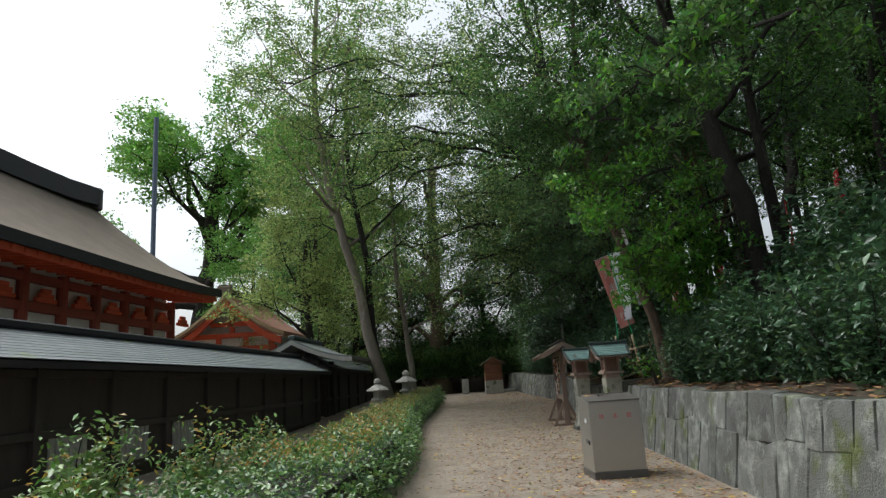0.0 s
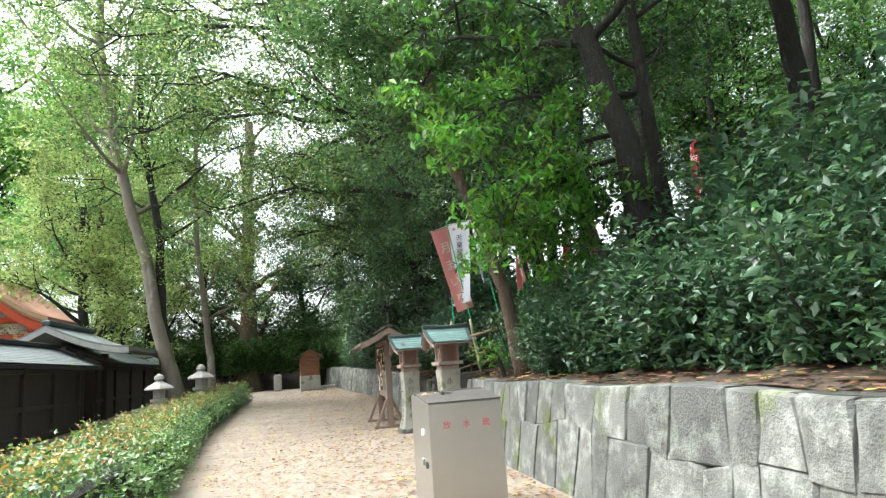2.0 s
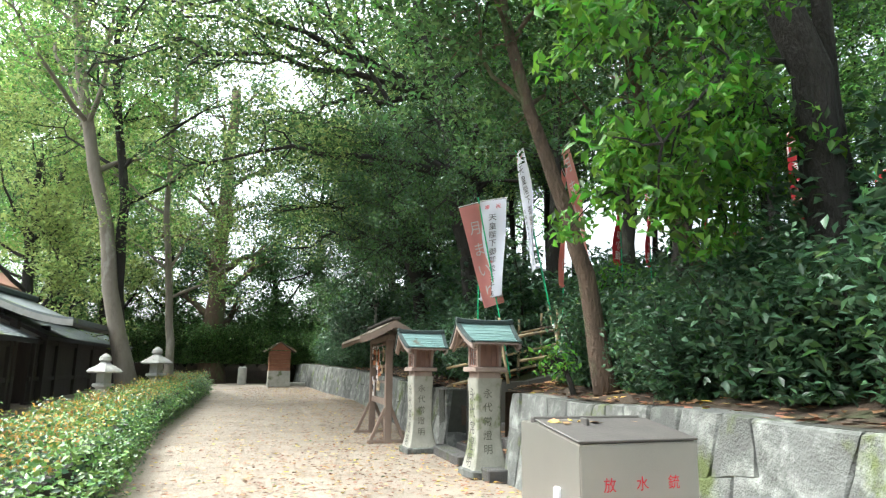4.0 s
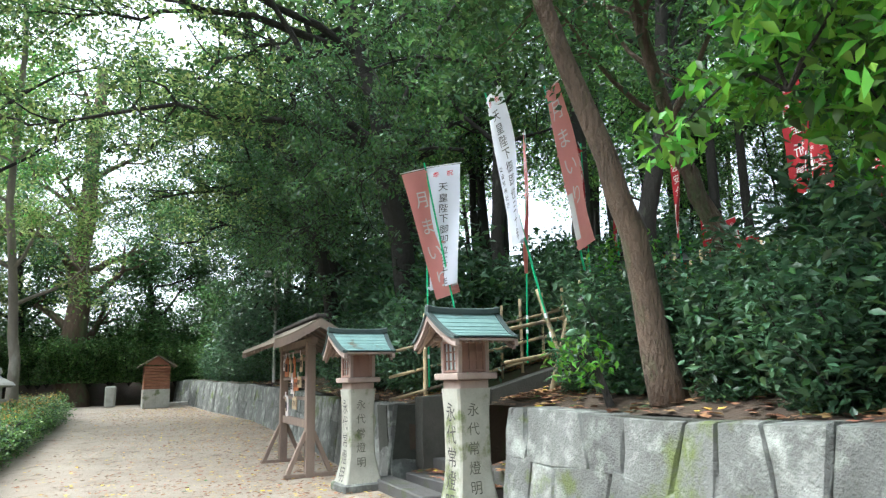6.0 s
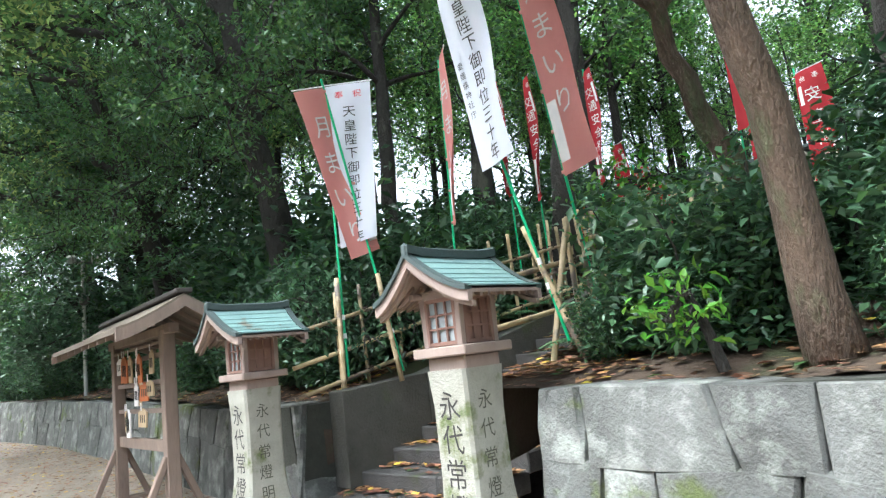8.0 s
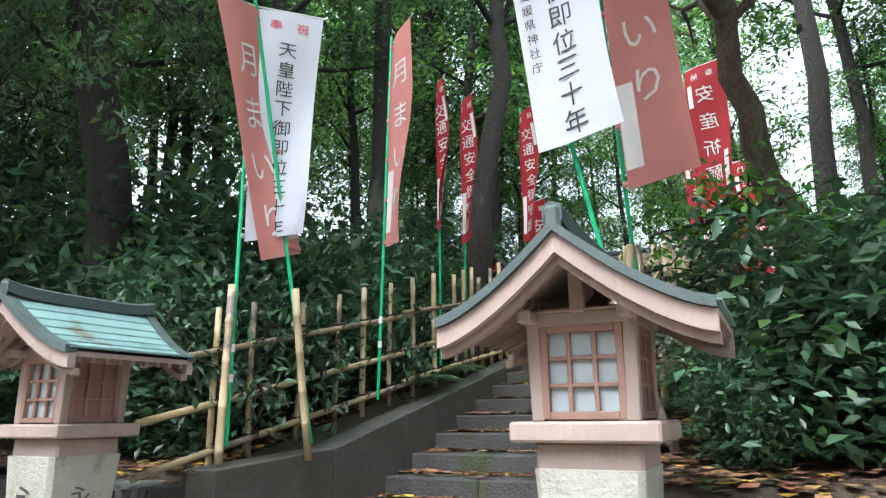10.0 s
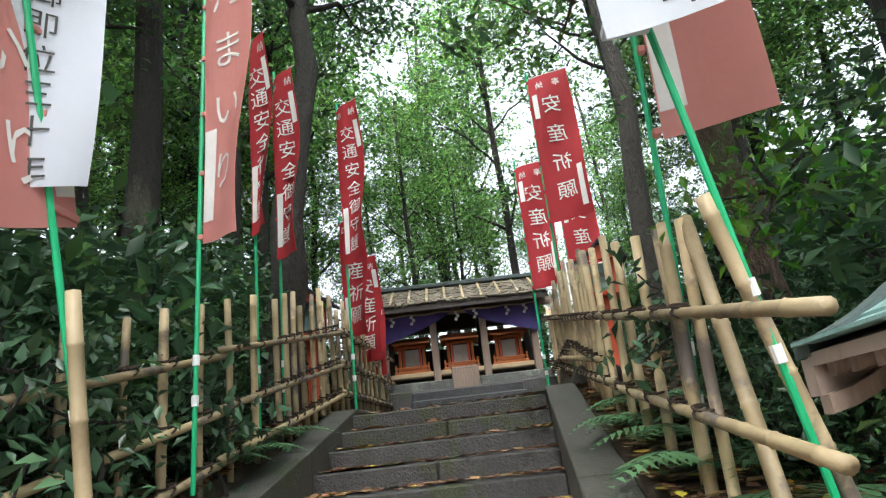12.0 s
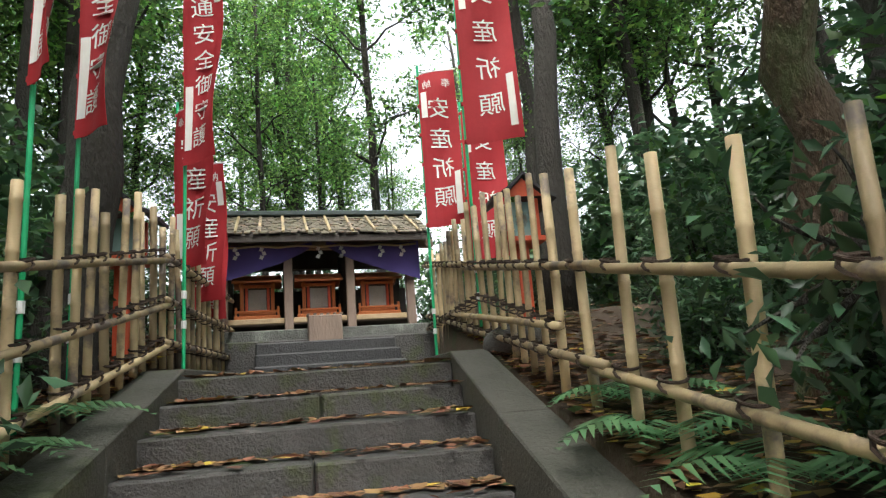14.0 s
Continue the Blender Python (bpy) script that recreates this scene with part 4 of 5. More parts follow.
def red_lantern(at):
    owner = thing("red_box_lantern", "vermilion wooden lantern on a post with green lattice and dark roof", "lantern", at, 0, "red lanterns by the fence")
    part("post", box((0, 0, 0.45), (0.1, 0.1, 0.9), None, 0.006), "red_wood", owner)
    for sx in (-1, 1):
        for sy in (-1, 1):
            part("corner_post", box((sx * 0.12, sy * 0.12, 1.05), (0.03, 0.03, 0.34), None, 0.003), "red_wood", owner)
    part("firebox", box((0, 0, 1.05), (0.22, 0.22, 0.3), None, 0.003), "copper", owner, "green lattice sides")
    part("plate", box((0, 0, 0.89), (0.34, 0.34, 0.04), None, 0.004), "red_wood", owner)
    for side in (-1, 1):
        part("roof_plane", slab_mesh(1, 4, lambda u, v: (-0.24 + 0.48 * u, side * 0.26 * v, 1.42 - 0.2 * (1 - max(0.0, 1 - v) ** 1.4)), (0, 0, -0.03)), "black_edge", owner)
    bm = bmesh.new()
    bm.faces.new([bm.verts.new((-0.2, y, z)) for y, z in ((-0.16, 1.22), (0.16, 1.22), (0, 1.37))])
    part("gable", bm, "red_wood", owner)


red_lantern((9.3, 14.45, 2.0))
red_lantern((9.4, 17.5, 2.0))

# ---------------------------------------------------------------- bamboo fences


def fence(name, x0, x1, y_of, seed, label):
    rng = random.Random(seed)
    owner = thing(name, label, "fence")
    foot = lambda x: 1.19 + (x - 4.6) * 0.235 if x < 9 else 2.22
    xs, x = [], x0
    while x < x1:
        xs.append(x)
        x += (0.37 if x < 7.5 else 0.21) * rng.uniform(0.8, 1.25)
    for k, x in enumerate(xs):
        h = rng.uniform(0.88, 1.06)
        y = y_of(x)
        part("bamboo_post", culm((x, y, foot(x) - 0.15), (x + rng.uniform(-0.05, 0.05), y + rng.uniform(-0.03, 0.03), foot(x) + h), rng.uniform(0.019, 0.026), seed * 100 + k), "bamboo", owner, smooth=True)
    if seed > 0:
        rails = [(x0 - 0.55, lambda x, h=h: foot(x) + h) for h in (0.03, 0.32, 0.65)]
    else:
        rails = [(4.2, lambda x: 1.82 + 0.19 * (x - 4.46)), (4.3, lambda x: 1.55 + 0.155 * (x - 4.91)), (7.4, lambda x: foot(x) + 0.22)]
    for first, level in rails:
        last = first
        while last < x1:
            nxt = min(last + 2.6, x1 + 0.1)
            part("bamboo_rail", culm((last, y_of(last) - 0.045 * seed, level(last) + rng.uniform(-0.012, 0.012)), (nxt + 0.15, y_of(nxt) - 0.045 * seed, level(nxt) + rng.uniform(-0.012, 0.012)), 0.022, seed * 300 + int(last * 10)), "bamboo", owner, smooth=True)
            last = nxt
        for x in (x for x in xs if x > first):
            c = Vector((x, y_of(x) - 0.022 * seed, level(x)))
            turns = [c + Vector((0.034 * math.cos(a), 0.052 * math.sin(a), 0.02 * math.sin(a * 0.5) + 0.022 * math.cos(a))) for a in (0.63 * q for q in range(31))]
            bm = tube(bmesh.new(), turns, [0.0065] * 31, 4)
            part("tie", bm, "tie", owner)
    return owner


fence("bamboo_fence", 4.45, 11.4, lambda x: 17.21 - 0.01 * (x - 4), 1, "weathered bamboo fence with dark rope ties up the slope")
fence("bamboo_fence", 5.25, 11.4, lambda x: 14.72 + 0.03 * (x - 5), -1, "paler bamboo fence with dark rope ties beside the steps")

# ---------------------------------------------------------------- banners


def banner(label, cloth, a, b, u_top, u_bot, pole, text, ink, size=0.22, step=0.29, start=0.25, ripple=0.02, stake=None, strip=0, mirror=False, head="", small="", pole_edge=0, brace=None):
    """A tall cloth on a pole: a and b are its left edge's ends, u_top and u_bot reach its right edge."""
    owner = thing("nobori_banner", label, "banner", pole[0], 0, "nobori banners along the steps")
    origin = Vector(pole[0])
    a, b, u_top, u_bot = Vector(a) - origin, Vector(b) - origin, Vector(u_top), Vector(u_bot)
    length, width = (b - a).length, (u_top.length + u_bot.length) / 2
    nrm = (b - a).cross(u_top).normalized()

    def surf(u, v, off=0.0):
        p = a.lerp(b, v) + u_top.lerp(u_bot, v) * u
        wave = ripple * (math.sin(v * 7 + u * 2) * (0.3 + u) + 0.6 * math.sin(u * 5 + v * 3))
        return p + nrm * (wave + off)
    part("cloth", slab_mesh(10, 36, lambda u, v: surf(u, v), nrm * 0.003), cloth, owner)

    def place(x, y, off):
        u = 0.5 + (x if not mirror else -x) / width
        return surf(u, min(y / length, 0.995), 0.006 * off + 0.0015)
    if text:
        for k, ch in enumerate(text):
            part("character", letters(bmesh.new(), ch, place, size, 0, 0.0, start + step * k, True), ink, owner)
    for ch, x in zip(head, (-0.09, 0.09)):
        part("heading", letters(bmesh.new(), ch, place, 0.09, 0, x, 0.12, True), "red_paint" if ink == "ink" else "white_ink", owner)
    if small:
        part("small_lettering", letters(bmesh.new(), small, place, 0.065, 0.085, -0.17, 0.9, True), ink, owner)
    for way, lo, hi in ((strip, 0.66, 0.94), (-strip, 0.13, 0.30)):
        if not way or (lo < 0.5 and cloth != "red_cloth"):
            continue
        x = 0.36 * width * way
        bm = bmesh.new()
        for off in (1, -1):
            rows = [[bm.verts.new(place(x + (0.048 if cloth == "pink_cloth" else 0.028) * (i - 1), length * (lo + (hi - lo) * j / 10), off)) for j in range(11)] for i in range(3)]
            for i in range(2):
                for j in range(10):
                    bm.faces.new((rows[i][j], rows[i + 1][j], rows[i + 1][j + 1], rows[i][j + 1]))
        part("name_strip", bm, "white_ink", owner, "pale strip of writing")
    p0, p1 = Vector(pole[0]) - origin, Vector(pole[1]) - origin
    part("pole", rod(p0, p1, 0.013, 8), "green_pole", owner, "bright green pole")
    part("crossbar", rod(a + (a - b).normalized() * 0.02 - u_top * 0.04, a + (a - b).normalized() * 0.02 + u_top * 1.04, 0.007, 6), "white_plastic", owner)
    for k in range(6):
        q = surf(pole_edge, k / 5 * 0.96 + 0.02)
        d = (p1 - p0).normalized()
        base = p0 + d * (q - p0).dot(d)
        part("loop", box((q + base) / 2, (max(abs(q.x - base.x), 0.03), max(abs(q.y - base.y), 0.03), 0.03), None, 0.004), cloth, owner)
    for t in (0.0, 0.06):
        c = p0.lerp(p1, 0.13 + t)
        part("clip", rod(c - (p1 - p0) * 0.008, c + (p1 - p0) * 0.008, 0.019, 8), "white_plastic", owner)
    if stake:
        part("bamboo_stake", culm(Vector(stake[0]) - origin, Vector(stake[1]) - origin, 0.026, int(stake[0][0] * 37)), "bamboo", owner, smooth=True)
    if brace:
        part("bamboo_brace", culm(Vector(brace[0]) - origin, Vector(brace[1]) - origin, 0.027, 91), "bamboo", owner, smooth=True)
    return owner


PINK, WHITE, RED = "faded salmon-pink cloth banner with white characters on a green pole", "white cloth banner with black characters on a green pole", "crimson cloth banner with white characters on a green pole"
banner(PINK, "pink_cloth", (4.05, 17.0, 4.12), (4.49, 16.9, 2.36), (0.37, 0.04, 0.13), (0.36, 0.02, 0.12), ((4.91, 16.78, 1.2), (4.42, 17.05, 4.36)), "月まいり", "white_ink", 0.26, 0.38, 0.42, stake=((4.86, 16.75, 1.1), (4.72, 16.8, 2.2)), strip=1, pole_edge=1)
banner(WHITE, "white_cloth", (4.46, 17.07, 4.28), (4.46, 17.03, 2.5), (0.41, -0.28, 0.03), (0.33, -0.2, 0.1), ((4.40, 17.0, 1.2), (4.45, 17.08, 4.32)), "天皇陛下御即位三十年", "ink", 0.135, 0.155, 0.32, head="奉祝", stake=((4.33, 16.98, 1.1), (4.36, 17.0, 2.19)))
banner(PINK, "pink_cloth", (6.13, 17.02, 4.86), (6.03, 17.0, 2.8), (-0.25, -0.38, 0.02), (-0.2, -0.30, -0.04), ((5.96, 17.02, 1.5), (6.14, 17.05, 4.95)), "月まいり", "white_ink", 0.26, 0.4, 0.45, ripple=0.025, strip=-1)
banner(WHITE, "white_cloth", (4.42, 15.1, 4.5), (4.60, 14.97, 2.72), (-0.05, -0.44, 0.0), (-0.12, -0.50, 0.0), ((4.86, 14.56, 1.3), (4.42, 15.14, 4.6)), "天皇陛下御即位三十年", "ink", 0.145, 0.155, 0.3, ripple=0.03, head="奉祝", small="愛媛県神社庁", stake=((4.92, 14.45, 1.1), (4.74, 14.76, 2.22)))
banner(PINK, "pink_cloth", (4.98, 14.70, 4.5), (5.27, 14.68, 2.66), (-0.04, -0.32, 0.0), (-0.08, -0.43, 0.03), ((5.57, 14.71, 1.2), (4.97, 14.72, 4.6)), "月まいり", "white_ink", 0.24, 0.33, 0.28, strip=-1, stake=((5.5, 14.74, 1.15), (5.385, 14.73, 2.35)), brace=((4.78, 14.70, 1.05), (5.206, 14.69, 2.3)))
for x, y, z1, z0, u, text in ((9.15, 14.86, 5.34, 3.66, (-0.12, -0.42, 0), "安産祈願"), (10.0, 15.1, 4.7, 3.2, (-0.1, -0.33, 0), "安産祈願"), (10.6, 14.6, 4.6, 3.0, (-0.1, -0.4, 0), "安産祈願"),
                              (9.05, 16.98, 5.3, 3.5, (-0.18, -0.27, 0), "交通安全御守護"), (7.35, 17.25, 5.0, 3.3, (-0.2, -0.2, 0), "交通安全御守護"), (8.0, 17.3, 5.1, 3.3, (-0.16, -0.24, 0), "交通安全御守護"),
                              (9.9, 17.25, 4.3, 2.9, (-0.15, -0.3, 0), "安産祈願"), (10.5, 17.3, 4.0, 2.7, (-0.1, -0.35, 0), "安産祈願"), (11.1, 17.45, 3.75, 2.6, (-0.05, -0.4, 0), "安産祈願")):
    n = len(text)
    banner(RED, "red_cloth", (x, y, z1), (x - 0.03, y, z0), u, tuple(v * 1.05 for v in u), ((x, y, bank_z(x, y) - 0.1 if abs(y - 16.05) > 1.1 else 1.9), (x, y, z1 + 0.1)), text, "white_ink", 0.21 if n == 4 else 0.17, (z1 - z0 - 0.35) / n, 0.36, strip=-1, mirror=y < 16, head="奉納", ripple=0.035)

# ---------------------------------------------------------------- trees and shrubs


def limb_path(rng, p, d, length, n=5, bend=0.25, rise=0.1):
    pts, p, d = [tuple(p)], np.array(p, float), np.array(d, float)
    for _ in range(n):
        d = d + rng.normal(size=3) * bend + (0, 0, rise)
        d /= np.linalg.norm(d)
        p = p + d * length / n
        pts.append(tuple(p))
    return pts


def tree(label, trunk, r, bark, leaf, seed, limbs=9, spread=3.0, first=0.45, leaf_size=0.11, per=700, clump_r=0.85, twigs=3, at=None, shares=None, droop=0.3, reach=()):
    """A tapered trunk along the given points, limbs that fork, and leaf clumps round the limbs' ends."""
    rng = np.random.default_rng(seed)
    owner = thing("tree", label, "tree", at or trunk[0])
    o = np.array(at or trunk[0], float)
    P = [np.array(p, float) - o for p in trunk]
    n = 14
    seg = np.linspace(0, len(P) - 1, n)
    line = [P[min(int(s), len(P) - 2)] * (1 - (s - min(int(s), len(P) - 2))) + P[min(int(s), len(P) - 2) + 1] * (s - min(int(s), len(P) - 2)) for s in seg]
    line = [tuple(q + rng.normal(size=3) * r * 0.18 * (0 < i)) for i, q in enumerate(line)]
    rad = [r * (1.45 if i == 0 else 1.12 if i == 1 else 1) * (1 - 0.62 * i / (n - 1)) for i in range(n)]
    part("trunk", tube(bmesh.new(), line, rad, 12), bark, owner, smooth=True)
    wood, centres = bmesh.new(), []
    for k in range(limbs):
        t = first + (0.98 - first) * (k + rng.random() * 0.6) / limbs
        i = min(int(t * (n - 1)), n - 2)
        start = np.array(line[i])
        ang = k * 2.4 + rng.random()
        d = np.array((math.cos(ang), math.sin(ang), 0.35 + 0.5 * t))
        pts = limb_path(rng, start, d, spread * (1.15 - 0.5 * t) * rng.uniform(0.7, 1.2), 6)
        r0 = rad[i] * 0.5
        tube(wood, pts, [r0 * (1 - 0.85 * j / 6) for j in range(7)], 6, False)
        for j in range(twigs):
            b = pts[3 + j % 4]
            sub = limb_path(rng, b, rng.normal(size=3) + np.array((d[0], d[1], 0.2)), spread * 0.4, 4)
            tube(wood, sub, [r0 * 0.35 * (1 - 0.8 * q / 4) for q in range(5)], 5, False)
            centres += [sub[-1], sub[2]]
        centres.append(pts[-1])
    for end, size in reach:
        end = np.array(end, float) - o
        i = min(range(n), key=lambda q: abs(line[q][2] - (end[2] - 0.6)))
        a = np.array(line[i])
        pts = [a + (end - a) * t + np.array((0, 0, 0.09 * np.linalg.norm(end - a) * math.sin(3.14 * t))) + rng.normal(size=3) * 0.14 * (0 < t) for t in np.linspace(0, 1, 9)]
        tube(wood, [tuple(q) for q in pts], [0.085 * (1 - 0.1 * q) for q in range(9)], 7, False)
        for j in range(11):
            sub = limb_path(rng, tuple(pts[3 + j % 6]), (end - a) / np.linalg.norm(end - a) + rng.normal(size=3) * (0.9, 0.9, 0.45), size * rng.uniform(0.6, 1.2), 4, 0.25, 0.02)
            tube(wood, sub, [0.026, 0.021, 0.016, 0.011, 0.006], 5, False)
            centres += [sub[-1], sub[2]]
    tagged(part("branchwork", wood, bark, owner, smooth=True), kind="stuff")
    leaf = (leaf,) if isinstance(leaf, str) else leaf
    pts = np.concatenate([clump(rng, c, clump_r * rng.uniform(0.6, 1.25), int(per * rng.uniform(0.5, 1.3)), 0.6, 0.9 * leaf_size + 0.05) for c in centres])
    part("crown", leaves("crown", pts, leaf_size, leaf, rng, droop, shares), None, owner)
    return owner


EVER, BARE = "evergreen broadleaf tree with dark glossy leaves above the bank", "slender tree with pale green spring leaves"
tree("leaning brown-barked tree rising from the bank edge", [(4.5, 12.6, 0.85), (4.27, 12.6, 2.2), (4.06, 12.66, 3.0), (3.76, 12.8, 4.1), (3.3, 13.1, 6.2), (3.6, 13.4, 9.5)], 0.115, "bark", "leaf_canopy", 1, 11, 2.8, 0.62, 0.10, 320)
dark = [((8.45, 17.6, 1.8), (8.8, 17.52, 3.5), (9.6, 17.55, 6.8), (10.3, 17.7, 12), 0.22), ((6.85, 13.85, 1.4), (6.62, 13.93, 2.8), (6.25, 14.15, 3.9), (5.5, 14.0, 6.5), 0.14),
        ((8.3, 18.7, 1.9), (8.5, 18.9, 5), (8.9, 19.1, 9), (9.0, 19.3, 13), 0.2), ((6.9, 19.3, 1.6), (6.9, 19.4, 4), (7.3, 19.8, 7), (7.4, 20, 11), 0.16),
        ((6.6, 26.2, 1.8), (5.7, 26, 3.95), (4.6, 26, 5.8), (3.5, 26, 7.8), 0.27), ((6.05, 11.0, 1.4), (5.97, 10.97, 3.55), (5.85, 10.83, 5.3), (5.8, 10.8, 10), 0.13),
        ((7.6, 7.2, 1.6), (7.5, 7.1, 4), (7.2, 7.2, 7), (7.1, 7.2, 11), 0.14), ((6.4, 4.4, 1.5), (6.2, 4.6, 4), (5.9, 4.6, 7), (5.8, 4.8, 11), 0.18), ((5.8, 1.0, 1.4), (5.8, 1.1, 4), (5.4, 1.2, 7), (5.2, 1.3, 11), 0.2),
        ((11.0, 13.6, 2.4), (11, 13.5, 6), (11.2, 13.4, 9), (11.3, 13.3, 14), 0.16), ((8.6, 11.4, 2.0), (8.7, 11.3, 5), (8.4, 11.2, 8), (8.5, 11.0, 12), 0.2), ((6.6, 22.3, 1.7), (6.3, 22.4, 5), (5.8, 22.6, 8), (5.6, 22.8, 12), 0.2)]
for k, (*pts, r) in enumerate(dark):
    tree(EVER, pts, r, "bark" if k == 1 else "bark_dark", ("leaf_canopy", "leaf_dark"), 20 + k, 10, 3.0, (0.68, 0.68, 0.68, 0.55, 0.45, 0.62, 0.7, 0.7, 0.6, 0.68, 0.6, 0.45)[k], 0.115, (110, 110, 80, 170, 330, 110, 70, 70, 90, 100, 90, 300)[k], 0.95, 3, shares=(0.6, 0.4))

# slender trunks of the wood behind the small shrine, thin crowns with light between them
grove = [tree("slim forest tree with a thin light crown", [(0, 0, 0), (0.15, 0.1, 4), (0.0, 0.3, 8), (0.3, 0.2, 13)], 0.13, "bark_dark", ("leaf_canopy", "leaf_fresh"), 60 + k, 11, 2.4, 0.40, 0.155, 95, 1.0, 3, at=(0, 0, 0), shares=(0.6, 0.4)) for k in range(3)]
rng1 = random.Random(8)
spots = [(13.5 + rng1.random() * 15, 4 + 26 * rng1.random()) for _ in range(34)] + [(8.5 + rng1.random() * 6, rng1.choice((20, 23, 26, 29, 33, 37, 7, 3, -2)) + rng1.random() * 2) for _ in range(20)]
for k, (x, y) in enumerate(spots):
    m = pose(x, y, bank_z(x, y) - 0.15, 0, 0, rng1.random() * 360) @ Matrix.Scale(rng1.uniform(0.85, 1.2), 4)
    if k < 3:
        grove[k].matrix_basis = m
    else:
        c = copy_thing(grove[k % 3], m)
        c.matrix_basis = m

for k in range(26):
    x, y = 13.8 + 11 * rng1.random(), 9 + 15 * rng1.random()
    m = pose(x, y, bank_z(x, y) - 0.1, 0, 0, rng1.random() * 360) @ Matrix.Scale(rng1.uniform(0.34, 0.5), 4)
    copy_thing(grove[k % 3], m).matrix_basis = m

# trees beside the path's far end and behind the halls
tree("pale-barked forked tree beside the hedge", [(-3.2, 28.5, 0.2), (-3.9, 28.5, 3.2), (-4.55, 28.5, 6.2), (-5.6, 28.5, 10.3), (-6.2, 28.4, 15), (-5.8, 28.4, 20)], 0.27, "bark_pale", ("leaf_yellow", "leaf_fresh", "leaf_canopy"), 41, 22, 6.2, 0.52, 0.15, 210, 1.2, 3, shares=(0.4, 0.45, 0.15))
tree("second stem of the pale forked tree", [(-3.5, 28.7, 0.2), (-3.9, 28.7, 4), (-4.0, 28.8, 7), (-4.9, 29, 12), (-4.5, 29, 18)], 0.2, "bark_dark", ("leaf_yellow", "leaf_canopy"), 42, 15, 5.5, 0.5, 0.15, 150, 1.15, 3, shares=(0.6, 0.4))
tree(BARE, [(-2.3, 30.2, 0.3), (-2.5, 30.2, 3), (-2.9, 30.1, 7.2), (-3, 30, 15)], 0.16, "bark_pale", ("leaf_yellow", "leaf_fresh"), 43, 10, 3.2, 0.4, 0.12, 260, 1.0, 3, shares=(0.7, 0.3))
tree("massive reddish-barked old cedar at the path's end", [(-2.0, 40.5, 0.4), (-2.0, 40.5, 3), (-1.8, 40.5, 8), (-1.8, 40.5, 16)], 0.62, "bark", ("leaf_canopy", "leaf_dark"), 44, 14, 4.5, 0.35, 0.17, 170, 1.2, 3, shares=(0.6, 0.4))
for k, (x, y, h, leaf) in enumerate(((-8, 33, 9, "leaf_yellow"), (-7.5, 42, 13, "leaf_yellow"), (-12, 46, 13, "leaf_fresh"), (3.5, 46, 14, "leaf_canopy"), (-17, 50, 13, "leaf_fresh"), (1.0, 44, 9, "leaf_canopy"), (-4.8, 45, 10, "leaf_canopy"), (7, 41, 13, "leaf_canopy"), (6.2, 33, 12, "leaf_canopy"), (5.8, 29.5, 11, "leaf_dark"), (-9, 39, 12, "leaf_canopy"))):
    tree(BARE if leaf in ("leaf_yellow", "leaf_fresh") else EVER, [(x, y, 0.3), (x + 0.2, y, h * 0.4), (x - 0.2, y + 0.3, h * 0.7), (x, y, h)], 0.25, "bark_dark", leaf, 70 + k, 13, 4.2, 0.12, 0.18, 210 if x < -5 else 420 if x > 5 else 300, 1.25, 3)
tree("huge old camphor tree with bright new leaves far behind the halls", [(-27, 62, 0), (-27, 62, 7), (-26, 62, 13), (-25, 61, 19), (-24.5, 61, 25)], 1.2, "bark_dark", ("leaf_fresh", "leaf_bright"), 90, 16, 12, 0.35, 0.42, 300, 2.4, 4, shares=(0.7, 0.3))
tree("tall old camphor tree with bright new leaves behind the halls", [(-15, 64, 0), (-15, 64, 8), (-14, 64, 15), (-13, 63, 24)], 1.0, "bark_dark", "leaf_fresh", 91, 15, 10, 0.25, 0.40, 300, 2.3, 4)
# boughs that reach over the path from the bank
tree("tall evergreen with boughs reaching over the path", [(5.4, 19.6, 1.2), (5.0, 19.6, 4), (4.2, 19.8, 8), (3.0, 20, 14)], 0.25, "bark_dark", ("leaf_canopy", "leaf_yellow"), 51, 14, 5.0, 0.45, 0.12, 125, 0.9, 4, shares=(0.65, 0.35),
     reach=(((-1.6, 18.3, 8.0), 1.6), ((-3.2, 20.6, 7.6), 1.8), ((-1.2, 21.2, 5.7), 1.2), ((0.2, 17.4, 9.6), 1.6), ((-4.5, 22.0, 10.6), 2.0), ((-0.5, 20.5, 11.5), 2.0), ((1.0, 22.0, 6.4), 1.5), ((1.7, 20.2, 8.4), 1.6), ((0.6, 23.5, 7.6), 1.7)))
tree("tall evergreen with boughs reaching over the path", [(5.6, 15.0 - 4.4, 1.2), (5.3, 10.6, 4), (4.7, 10.8, 7), (4.4, 11, 11)], 0.2, "bark_dark", ("leaf_canopy", "leaf_bright"), 52, 14, 4.2, 0.42, 0.10, 300, 0.85, 4, shares=(0.7, 0.3))
tree("tall evergreen with boughs reaching over the path", [(5.4, 25.2, 1.3), (5.0, 25, 4), (3.6, 24.8, 8), (1.8, 25, 15)], 0.22, "bark_dark", ("leaf_canopy", "leaf_yellow"), 53, 14, 5.0, 0.4, 0.13, 130, 0.95, 4, shares=(0.55, 0.45),
     reach=(((-2.5, 25.9, 10.2), 2.0), ((-5.5, 25.0, 11.2), 2.2), ((-6.6, 23.5, 13.2), 2.2), ((-3.5, 23.5, 13.0), 2.2), ((0.5, 24.0, 8.2), 1.8), ((1.2, 27.0, 6.2), 1.6), ((-0.4, 28.0, 7.6), 1.8), ((1.8, 29.5, 5.6), 1.6)))


